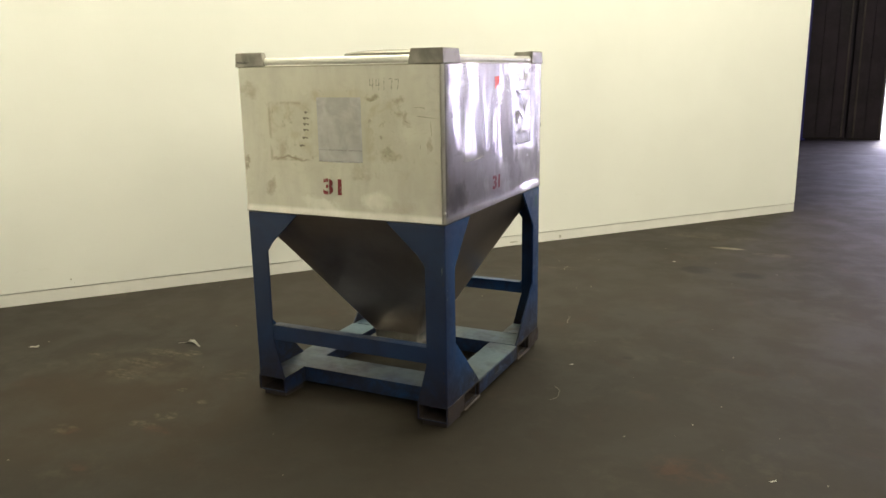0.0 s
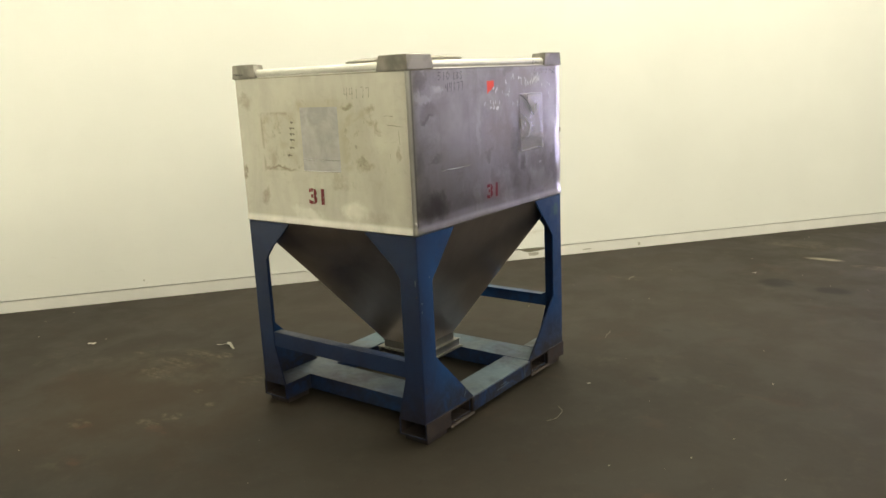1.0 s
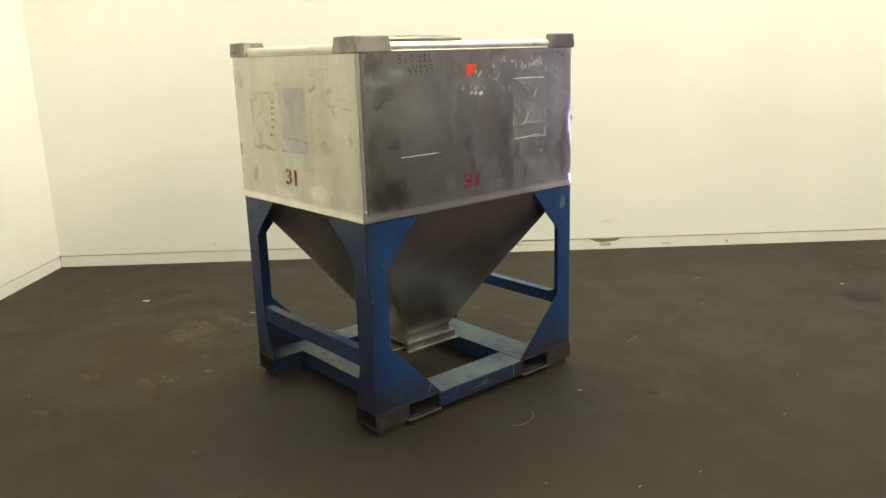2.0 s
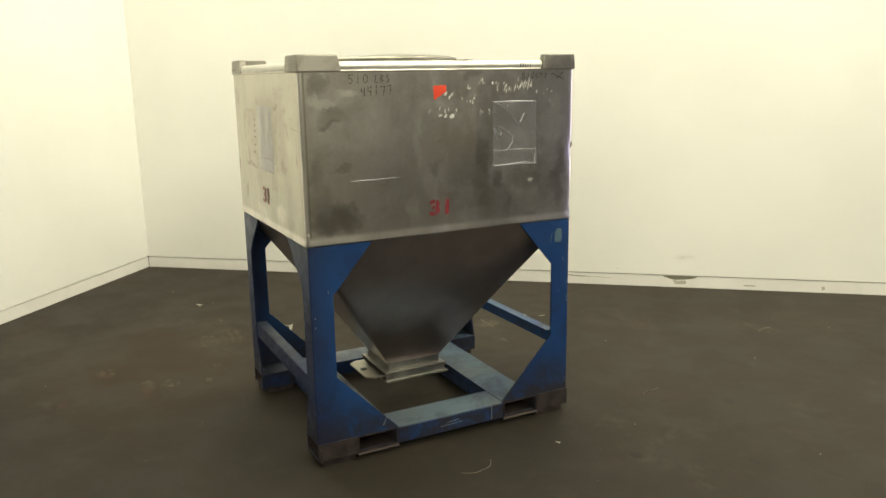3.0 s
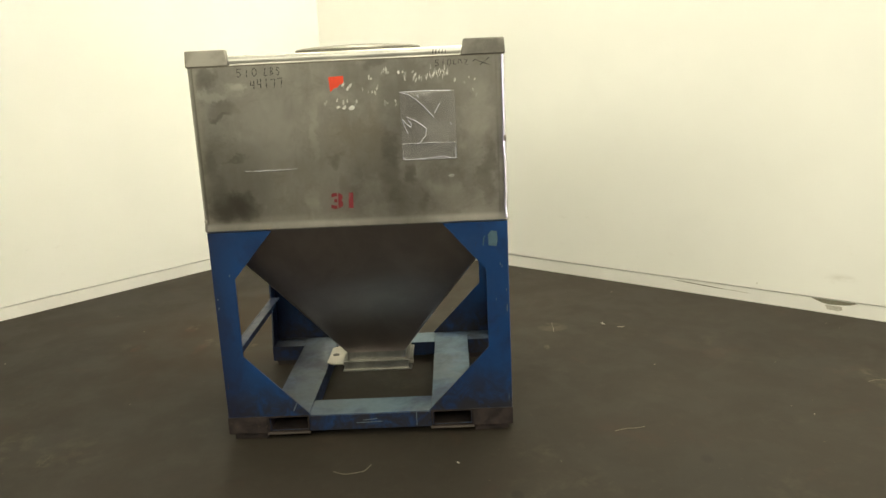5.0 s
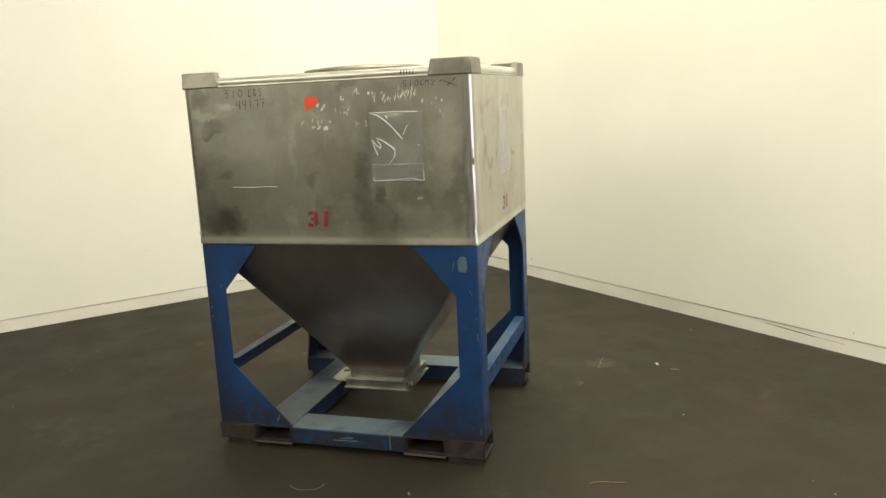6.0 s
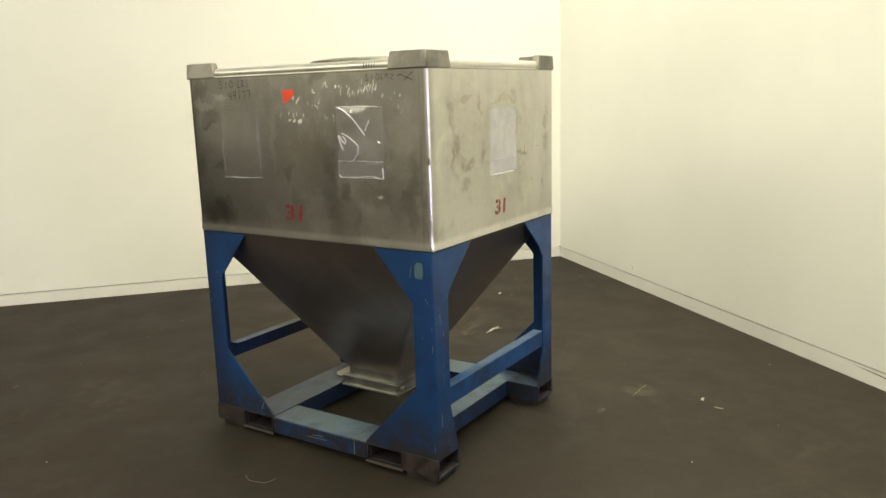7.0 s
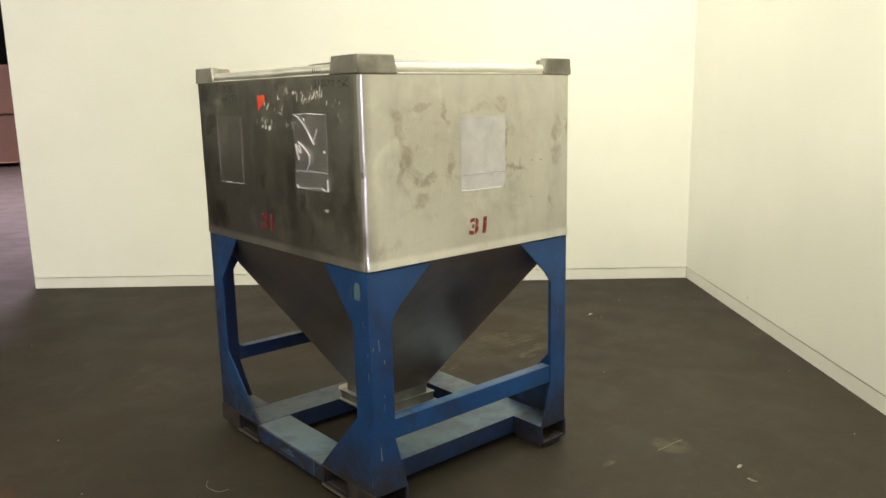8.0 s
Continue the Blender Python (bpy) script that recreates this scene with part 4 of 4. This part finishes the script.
handwriting("510", 0, -0.424, 1.507, -0.334, 1.539, INK, 0.0042)
handwriting("LBS", 0, -0.316, 1.509, -0.246, 1.539, INK, 0.0042)
handwriting("44177", 0, -0.373, 1.461, -0.240, 1.497, INK, 0.0044)
handwriting("44177", 3, 0.169, 1.449, 0.318, 1.497, INK_FADED, 0.0042)
handwriting("510", 0, 0.342, 1.513, 0.412, 1.538, INK, 0.0038)
strokes("marker_scribble", [[(0.428, 1.538), (0.416, 1.532), (0.417, 1.519), (0.428, 1.518)], [(0.434, 1.518), (0.436, 1.535), (0.444, 1.534), (0.449, 1.518)], [(0.456, 1.534), (0.470, 1.532), (0.458, 1.516), (0.472, 1.515)],
                            [(0.490, 1.526), (0.500, 1.533), (0.512, 1.526), (0.530, 1.519), (0.556, 1.510)], [(0.518, 1.512), (0.536, 1.525), (0.553, 1.538)]], 0, INK, body, 0.0045)
strokes("marker_scribble", [[(0.338 + 0.012 * k, 1.562), (0.341 + 0.012 * k, 1.577)] for k in range(5)], 0, INK, body, 0.005, off=0.0)
strokes("marker_scribble", [[(-0.50, 1.568), (-0.47, 1.566), (-0.43, 1.568), (-0.46, 1.572), (-0.50, 1.571)]], 3, INK, body, 0.004, off=0.006)

# torn orange sticker and pale residue on the front
bm = bmesh.new()
tear = [(-0.067, 1.492), (-0.009, 1.494), (-0.010, 1.466), (-0.024, 1.462), (-0.034, 1.452), (-0.05, 1.447), (-0.060, 1.436), (-0.064, 1.44)]
bm.faces.new([bm.verts.new(on_face(0, u, z, 0.0016)) for u, z in tear])
part("sticker", bm, ORANGE, body, "torn orange sticker", 0)
rng = random.Random(5)
FLAKES = ((0.007, 1.457), (0.092, 1.484), (0.067, 1.427), (0.093, 1.426), (0.122, 1.436), (0.152, 1.499), (0.169, 1.503), (0.218, 1.475), (0.208, 1.497), (0.266, 1.469), (0.279, 1.467), (0.272, 1.495),
          (0.321, 1.476), (0.335, 1.503), (0.347, 1.481), (0.361, 1.502), (0.375, 1.476), (0.383, 1.501), (-0.068, 1.395), (-0.036, 1.373), (-0.019, 1.396), (0.008, 1.364), (0.027, 1.385), (0.043, 1.396),
          (0.157, 1.385), (0.181, 1.384), (0.414, 1.457), (0.467, 1.462), (0.494, 1.429))


def torn_bits(name, spots, material, off, label):
    """Ragged little leftovers of a torn label, each (across, up, wide, tall, lean)."""
    bm = bmesh.new()
    for u, z, w, h, lean in spots:
        count = rng.choice((7, 8, 9, 10))
        pts = []
        for k in range(count):
            t = 2 * math.pi * k / count
            reach = rng.uniform(0.45, 1.0)
            a, b = 0.5 * w * reach * math.cos(t), 0.5 * h * reach * math.sin(t)
            pts.append(on_face(0, u + a + lean * b, z + b, off))
        bm.faces.new([bm.verts.new(p) for p in pts])
    ob = part(name, bm, material, body, label, 0)
    ob["kind"] = "stuff"
    return ob


dull, pale = [], []
for i, (u, z) in enumerate(FLAKES):
    for _ in range(rng.choice((1, 2, 2, 3))):
        spot = (u + rng.gauss(0, 0.008), z + rng.gauss(0, 0.006), rng.uniform(0.004, 0.012), rng.uniform(0.012, 0.030), rng.uniform(-0.2, 0.5))
        (pale if rng.random() < 0.45 else dull).append(spot)
# thicker leftovers beside the sticker, below it and in a row near the sleeve
pale += [(-0.012, 1.462, 0.016, 0.020, 0.4), (0.017, 1.457, 0.016, 0.026, 0.3), (-0.036, 1.376, 0.026, 0.016, 0.6), (-0.012, 1.374, 0.020, 0.020, 0.4), (0.016, 1.371, 0.026, 0.022, 0.5)]
pale += [(0.312 + 0.013 * k, 1.476 + 0.003 * k, 0.006, 0.044 - 0.004 * (k % 3), (0.35, -0.25)[k % 2]) for k in range(7)]
dull += [(0.229, 1.490, 0.012, 0.034, 0.3), (0.262, 1.474, 0.010, 0.030, 0.3), (0.16, 1.498, 0.020, 0.020, 0.2), (0.391, 1.092, 0.030, 0.016, 0.3), (0.50, 1.40, 0.010, 0.02, 0.2)]
torn_bits("glue_residue", dull, RESIDUE_DULL, 0.0009, "dull torn label residue")
torn_bits("glue_residue", pale, RESIDUE, 0.0012, "pale torn label residue")
marks = [[(0.381, 1.378), (0.400, 1.380), (0.427, 1.376)], [(0.452, 1.322), (0.453, 1.304), (0.456, 1.268)], [(0.394, 1.344), (0.437, 1.340), (0.479, 1.336)], [(0.335, 1.324), (0.361, 1.312)], [(0.404, 1.230), (0.405, 1.212)], [(-0.492, 1.126), (-0.489, 1.096)],
         [(0.268, 1.363), (0.274, 1.350)]]
strokes("dark_flecks", marks, 3, SMUDGE_SHADE, body, 0.0036, "dark flecks of old tape", 0.0008)["kind"] = "stuff"
blobs = [[(u - 0.014, z + 0.003), (u - 0.006, z - 0.003), (u + 0.001, z + 0.002), (u + 0.009, z - 0.002), (u + 0.013, z + 0.001)] for u, z in ((-0.149, 1.331), (-0.150, 1.306), (-0.152, 1.281), (-0.158, 1.247), (-0.176, 1.213))]
blobs.append([(-0.155, 1.358), (-0.146, 1.354), (-0.139, 1.357)])
strokes("tape_blobs", blobs, 3, TAPE_DARK, body, 0.0115, "row of dark glue blobs", 0.0008)["kind"] = "stuff"
marks = [[(-0.329, 1.371), (-0.325, 1.369)], [(0.276, 1.227), (0.290, 1.226)], [(0.330, 1.225), (0.344, 1.224)], [(0.276, 1.084), (0.290, 1.083)], [(0.399, 1.03), (0.400, 1.01)], [(0.185, 1.21), (0.192, 1.188)]]
strokes("dark_flecks", marks, 1, SMUDGE_SHADE, body, 0.0045, "dark flecks of old tape", 0.0008)["kind"] = "stuff"


# clear document sleeves
def sleeve(face, u0, u1, z0, z1, split, seed, ripple, film_look, crease_glints=(), folded=True, sides=()):
    bm = bmesh.new()
    nu, nz = 14, 18
    grid = []
    for j in range(nz + 1):
        row = []
        for i in range(nu + 1):
            s, t = i / nu, j / nz
            u, z = u0 + (u1 - u0) * s, z0 + (z1 - z0) * t
            calm = min(1, 8 * s, 8 * (1 - s), 10 * t, 10 * (1 - t))
            lift = 0.003 + ripple * calm * (0.5 + noise.noise(Vector((u * 16 + seed, z * 11, seed))))
            row.append(bm.verts.new(on_face(face, u, z, max(0.003, lift))))
        grid.append(row)
    for a, b in zip(grid, grid[1:]):
        for i in range(nu):
            bm.faces.new((a[i], a[i + 1], b[i + 1], b[i]))
    film = part("document_sleeve", bm, film_look, body, "clear plastic document sleeve, wrinkled and empty", 1.2)
    # the pocket's second layer, sagging below its fold
    if film_look is FILM:
        bm = bmesh.new()
        rows = [[bm.verts.new(on_face(face, u0 + (u1 - u0) * i / 8, z0 + 0.004 + (split - z0 - 0.005) * j / 4, 0.0095 + 0.0012 * j * min(1, i, 8 - i) * (0.7 + 0.6 * noise.noise(Vector((i * 0.7 + seed, j * 0.5, 2.0)))))) for i in range(9)] for j in range(5)]
        for a, b in zip(rows, rows[1:]):
            for i in range(8):
                bm.faces.new((a[i], a[i + 1], b[i + 1], b[i]))
        part("sleeve_pocket", bm, FILM_POCKET, film, "doubled clear film of the pocket", 1.2)
    # welded edges, the pocket's fold, and creases with their glints put into the colour
    for name, pts in (*(("crease_glint", line) for line in crease_glints), ("sleeve_seam", [(u0, z0), ((u0 + u1) / 2, z0 - 0.001), (u1, z0 + 0.001)]), *(("side_seam", [(u, z0), (u + 0.0008, (z0 + z1) / 2), (u, z1)]) for u in sides), *(("sleeve_fold", [(u0, split), ((u0 + u1) / 2, split + 0.001), (u1, split)]),) * folded):
        bm = bmesh.new()
        wide = {"crease_glint": 0.0022, "side_seam": 0.0016}.get(name, 0.003)
        for (a, b), (c, d) in zip(pts, pts[1:]):
            far = math.hypot(c - a, d - b)
            p, q = (b - d) / far * wide, (c - a) / far * wide
            lo = [on_face(face, a - p, b - q, 0.002), on_face(face, c - p, d - q, 0.002), on_face(face, c, d, 0.008), on_face(face, a, b, 0.008)]
            hi = [on_face(face, a + p, b + q, 0.002), on_face(face, c + p, d + q, 0.002)]
            v = [bm.verts.new(p) for p in lo + hi]
            bm.faces.new(v[:4])
            bm.faces.new((v[3], v[2], v[5], v[4]))
        bmesh.ops.remove_doubles(bm, verts=bm.verts, dist=1e-5)
        part(name, bm, {"crease_glint": CREASE_GLINT, "side_seam": FILM_SIDE}.get(name, FILM_EDGE), film)


sleeve(0, 0.202, 0.416, 1.160, 1.424, 1.222, 3.0, 0.006, FILM, (
    [(0.205, 1.422), (0.30, 1.424), (0.40, 1.421)], [(0.203, 1.422), (0.235, 1.412), (0.265, 1.392), (0.294, 1.365), (0.332, 1.320)], [(0.356, 1.373), (0.345, 1.354), (0.335, 1.337)],
    [(0.226, 1.326), (0.259, 1.311), (0.285, 1.293), (0.300, 1.279), (0.296, 1.251), (0.285, 1.240), (0.275, 1.225), (0.250, 1.221)],
    [(0.210, 1.318), (0.223, 1.300), (0.240, 1.286), (0.243, 1.299), (0.230, 1.315)], [(0.208, 1.318), (0.216, 1.291), (0.228, 1.262)], [(0.270, 1.409), (0.276, 1.400)], [(0.393, 1.298), (0.400, 1.291)],
    [(0.203, 1.172), (0.213, 1.160), (0.286, 1.163), (0.366, 1.169), (0.393, 1.160), (0.411, 1.160), (0.410, 1.202)]), True, (0.202, 0.416))
sleeve(0, -0.424, -0.218, 1.143, 1.415, 1.215, 8.0, 0.002, FILM_THIN, (), False, (-0.424, -0.218))
sleeve(3, -0.089, 0.130, 1.148, 1.419, 1.197, 1.0, 0.003, FILM_DULL)
sleeve(1, -0.085, 0.138, 1.137, 1.400, 1.195, 6.0, 0.003, FILM_DULL)

# scratches and a touched-up patch on the blue paint
def daub(name, pts, place, material, label=""):
    bm = bmesh.new()
    bm.faces.new([bm.verts.new(place(*p)) for p in pts])
    return part(name, bm, material, hopper_bin, label, 0)


def on_leg(u, z):
    return Vector((FX + 0.0009, u, z))


daub("touch_up", [(0.527, 0.800), (0.560, 0.797), (0.566, 0.822), (0.562, 0.858), (0.540, 0.862), (0.526, 0.846)], on_leg, TOUCH_UP, "pale blue touched-up paint patch")
daub("scratch", [(0.503, 0.800), (0.507, 0.800), (0.512, 0.835), (0.517, 0.842), (0.510, 0.840), (0.505, 0.825)], on_leg, TOUCH_UP)
daub("scratch", [(-0.325, 0.118), (-0.320, 0.117), (-0.305, 0.150), (-0.309, 0.152)], on_leg, SCRATCH)
daub("scratch", [(-0.06, 0.050), (0.05, 0.053), (0.05, 0.056), (-0.06, 0.053)], lambda u, z: Vector((FX + 0.0042, u, z)), SCRATCH)
daub("scratch", [(-0.03, 0.062), (0.03, 0.066), (0.03, 0.070), (-0.03, 0.064)], lambda u, z: Vector((FX + 0.0042, u, z)), SCRATCH)
for x, z, w, h in ((0.465, 0.62, 0.004, 0.05), (0.47, 0.22, 0.005, 0.06), (0.45, 0.40, 0.003, 0.03)):
    daub("scratch", [(x, z), (x + w, z + 0.004), (x + w * 1.3, z + h), (x + w * 0.4, z + h * 0.8)], lambda a, b: Vector((a, FY + 0.0009, b)), SCRATCH)

rng = random.Random(21)


def chip(place, a, b, wide, tall, material):
    """A small ragged chip in the paint."""
    pts = []
    for k in range(7):
        t = 2 * math.pi * k / 7
        r = rng.uniform(0.55, 1.0)
        pts.append((a + wide * r * math.cos(t), b + tall * r * math.sin(t)))
    return daub("paint_chip", pts, place, material)


def on_right(a, b):
    return Vector((a, FY + 0.0009, b))


def on_left(a, b):
    return Vector((a, -FY - 0.0009, b))


for place, edge, count in ((on_right, FX, 3), (on_leg, FY, 3), (on_leg, -FY, 4), (on_left, FX, 5)):
    for k in range(count):
        inset = 0.011 + rng.uniform(0, 0.006)
        chip(place, edge - math.copysign(inset, edge), rng.uniform(0.12, 0.86), rng.uniform(0.0012, 0.003), rng.choice((0.004, 0.006, 0.009, 0.022)), SCRATCH if rng.random() < 0.6 else RUST)
for k in range(5):
    u, z = rng.choice((-1, 1)) * rng.uniform(0.53, 0.59), rng.uniform(0.15, 0.85)
    chip(on_leg, u, z, rng.uniform(0.001, 0.003), rng.uniform(0.004, 0.014), SCRATCH)
for k in range(4):
    chip(on_right, rng.choice((-1, 1)) * rng.uniform(0.425, 0.48), rng.uniform(0.15, 0.85), rng.uniform(0.001, 0.003), rng.uniform(0.004, 0.016), SCRATCH)

# ---- litter on the floor ----
def scrap(name, x, y, size, turn, material, label, category="litter"):
    """A small crumpled scrap of paper."""
    rng = random.Random(int(abs(x * 977 + y * 331)))
    bm = bmesh.new()
    n = 5
    grid = [[bm.verts.new(((i / n - 0.5) * size * (1 + rng.uniform(-0.12, 0.12)), (j / n - 0.5) * size * 0.34 * (1 + rng.uniform(-0.2, 0.2)), 0.001 + abs(rng.gauss(0, 0.06)) * size * (0.3 + i / n))) for j in range(n + 1)] for i in range(n + 1)]
    for a, b in zip(grid, grid[1:]):
        for j in range(n):
            bm.faces.new((a[j], b[j], b[j + 1], a[j + 1]))
    low = min(v.co.z for v in bm.verts)
    for v in bm.verts:
        v.co.z -= low
    bmesh.ops.solidify(bm, geom=list(bm.faces), thickness=0.0008)
    ob = part(name, bm, material, None, "", 0.3)
    low = min(v.co.z for v in ob.data.vertices)
    ob.matrix_world = pose(x, y, -low + 0.0005, 0, 0, turn)
    return tagged(ob, label, category)


def strip(name, x, y, pts, wide, material, label, category="litter"):
    """A bent bit of strap or string lying on the floor."""
    curve = bpy.data.curves.new(name, "CURVE")
    curve.dimensions, curve.bevel_depth, curve.bevel_resolution = "3D", wide, 2
    line = curve.splines.new("NURBS")
    line.points.add(len(pts) - 1)
    line.use_endpoint_u, line.order_u, line.resolution_u = True, 3, 5
    for p, (a, b, c) in zip(line.points, pts):
        p.co = (a, b, c + wide, 1)
    tmp = new(name, curve)
    me = bpy.data.meshes.new_from_object(tmp.evaluated_get(bpy.context.evaluated_depsgraph_get()))
    bpy.data.objects.remove(tmp)
    ob = new(name, me)
    me.materials.clear()
    me.materials.append(material)
    ob.matrix_world = pose(x, y, 0)
    return tagged(ob, label, category)


def paper_ribbon(x, y, runs, label):
    """A twisted bit of paper tape; each run is a row of (x, y, height, width)."""
    bm = bmesh.new()
    for run in runs:
        rows = []
        for i, (a, b, h, w) in enumerate(run):
            p, q = run[max(0, i - 1)], run[min(len(run) - 1, i + 1)]
            dx, dy = q[0] - p[0], q[1] - p[1]
            l = math.hypot(dx, dy) or 1
            tilt = 0.35 * math.sin(2.3 * i + 1)
            rows.append([bm.verts.new((a - dy / l * w * k, b + dx / l * w * k, h + w * (k * tilt + 0.5 * abs(tilt)))) for k in (-0.5, 0.0, 0.5)])
        for m, n in zip(rows, rows[1:]):
            for k in (0, 1):
                bm.faces.new((m[k], m[k + 1], n[k + 1], n[k]))
    bmesh.ops.solidify(bm, geom=list(bm.faces), thickness=0.0009)
    low = min(v.co.z for v in bm.verts)
    for v in bm.verts:
        v.co.z -= low
    ob = part("paper_scrap", bm, PAPER, None, "", 0.5)
    ob.matrix_world = pose(x, y, 0.0003)
    return tagged(ob, label, "litter")


paper_ribbon(-1.345, -0.175, [[(-0.080, -0.024, 0.000, 0.006), (-0.050, -0.010, 0.002, 0.012), (-0.022, -0.002, 0.006, 0.018), (0.004, 0.002, 0.014, 0.024), (0.030, -0.004, 0.009, 0.020), (0.055, -0.014, 0.003, 0.012), (0.078, -0.022, 0.000, 0.009)],
                              [(0.006, 0.004, 0.012, 0.016), (-0.018, 0.018, 0.012, 0.014), (-0.044, 0.026, 0.006, 0.010)]], "small twisted white paper scrap on the concrete floor")
scrap("paper_scrap", -2.162, -0.585, 0.055, 20, PAPER, "tiny torn white paper bit on the concrete floor")
scrap("paper_scrap", -0.828, 1.243, 0.04, 10, PAPER, "tiny bright white paper fleck on the concrete floor")
scrap("paper_scrap", 0.892, 2.885, 0.03, 0, PAPER, "tiny white fleck of paper on the floor")
scrap("paper_scrap", 1.812, -0.501, 0.025, 40, PAPER, "tiny pale fleck of paper on bare floor")
scrap("paper_scrap", -0.757, 1.335, 0.04, 80, STRAW, "small tan flake lying on the concrete floor")
scrap("paper_scrap", 0.775, 0.368, 0.02, 30, PAPER, "tiny white chip beside the hopper bin")
strip("strap_piece", 0.828, -0.05, [(-0.02, -0.07, 0), (0.01, -0.03, 0), (0.0, 0.02, 0.002), (-0.005, 0.06, 0.004), (-0.04, 0.075, 0.012)], 0.0010, STRAP, "thin bent tan plastic strap piece on the floor")
strip("strap_piece", 0.538, 1.09, [(0.02, -0.06, 0), (0.0, -0.01, 0.002), (0.01, 0.03, 0.004), (-0.01, 0.07, 0)], 0.0010, STRAP, "short pale plastic strap piece on the floor")
strip("strap_piece", -0.805, 0.944, [(0.090, -0.006, 0), (0.04, 0.003, 0.001), (-0.02, -0.003, 0.001), (-0.075, 0.006, 0)], 0.0012, STRAP, "short tan string lying on the floor")
strip("strap_piece", 0.13, 2.35, [(0.03, -0.06, 0), (0.0, 0.0, 0.003), (0.02, 0.06, 0)], 0.0010, STRAP, "pale plastic strap bit near the white wall")
rng = random.Random(9)
bm = bmesh.new()
for _ in range(150):
    x, y = rng.uniform(-3.2, 3.6), rng.uniform(-3.6, 4.6)
    if abs(x) < 0.7 and abs(y) < 0.8:
        continue
    s = rng.uniform(0.002, 0.006)
    box(bm, x, x + s, y, y + s * rng.uniform(0.5, 1.5), 0, s * 0.5)
tagged(part("grit", bm, STRAW, None, "", 0), "fine pale grit scattered over the concrete floor", "grit", kind="stuff")

# ---- the hall beyond the white walls ----
pillar = thing("steel_column", 1.42, 14.75, 0, "navy blue painted steel column in the dim hall", "column")
bm = bmesh.new()
for x0, x1, y0, y1 in ((-0.15, 0.15, -0.15, -0.13), (-0.15, 0.15, 0.13, 0.15), (-0.01, 0.01, -0.13, 0.13)):
    box(bm, x0, x1, y0, y1, 0.012, 6.5)
part("shaft", bm, COLUMN_BLUE, pillar)
bm = bmesh.new()
box(bm, -0.2, 0.2, -0.2, 0.2, 0, 0.012, 0.002)
part("base_plate", bm, COLUMN_BLUE, pillar)


def sliding_door(x0, x1, y, lines, label):
    """A tall leaf of upright boards; pale edge trims colour in the daylight."""
    door = thing("sliding_door", (x0 + x1) / 2, y, 0, label, "door", "sliding doors")
    half = (x1 - x0) / 2
    count = max(2, round((x1 - x0) / 0.3))
    for i in range(count):
        bm = bmesh.new()
        a, b = -half + 2 * half * i / count, -half + 2 * half * (i + 1) / count
        box(bm, a + 0.004, b - 0.004, -0.02, 0.02, 0.03, 4.4, 0.004)
        part("board", bm, DOOR_WOOD, door)
    for u in lines:
        bm = bmesh.new()
        box(bm, u - half, u - half + 0.035, -0.045, -0.0205, 0.04, 4.38, 0.004)
        part("edge_trim", bm, DOOR_TRIM, door, "pale strip for the daylight on the door's edge")
    bm = bmesh.new()
    box(bm, -half, half, -0.025, 0.025, 0.0, 0.03)
    part("bottom_seal", bm, GRIMY_SHADED, door)
    return door


sliding_door(1.25, 2.36, 15.12, (1.03,), "tall dark brown boarded sliding door, shut")
sliding_door(2.40, 3.03, 15.02, (0.10, 0.575), "narrow dark brown sliding door leaf, drawn aside")


def carton(x, y, z, w, d, h, turn, label):
    c = thing("carton", x, y, z, label, "carton", "stacked cartons", turn)
    bm = bmesh.new()
    box(bm, -w / 2, w / 2, -d / 2, d / 2, 0, h, 0.01)
    part("carton_body", bm, CARDBOARD, c)
    bm = bmesh.new()
    box(bm, -0.04, 0.04, -d / 2 - 0.002, d / 2 + 0.002, h - 0.15, h + 0.002)
    part("tape", bm, STRAW, c)
    return c


pallet = thing("pallet", -3.0, -19.9, 0, "wooden pallet under brown cartons in the hall", "pallet")
for i in range(7):
    bm = bmesh.new()
    box(bm, -0.75, 0.75, -0.6 + 0.18 * i, -0.48 + 0.18 * i, 0.10, 0.12, 0.002)
    part("deck_board", bm, WOOD, pallet)
for i in range(3):
    bm = bmesh.new()
    box(bm, -0.75 + 0.7 * i, -0.65 + 0.7 * i, -0.6, 0.6, 0.0, 0.10, 0.002)
    part("stringer", bm, WOOD, pallet)
carton(-3.0, -19.9, 0.12, 1.4, 1.15, 1.18, 0, "large brown cardboard carton on a wooden pallet")
carton(-3.02, -19.88, 1.302, 1.4, 1.15, 1.2, 2, "large brown cardboard carton stacked on another")
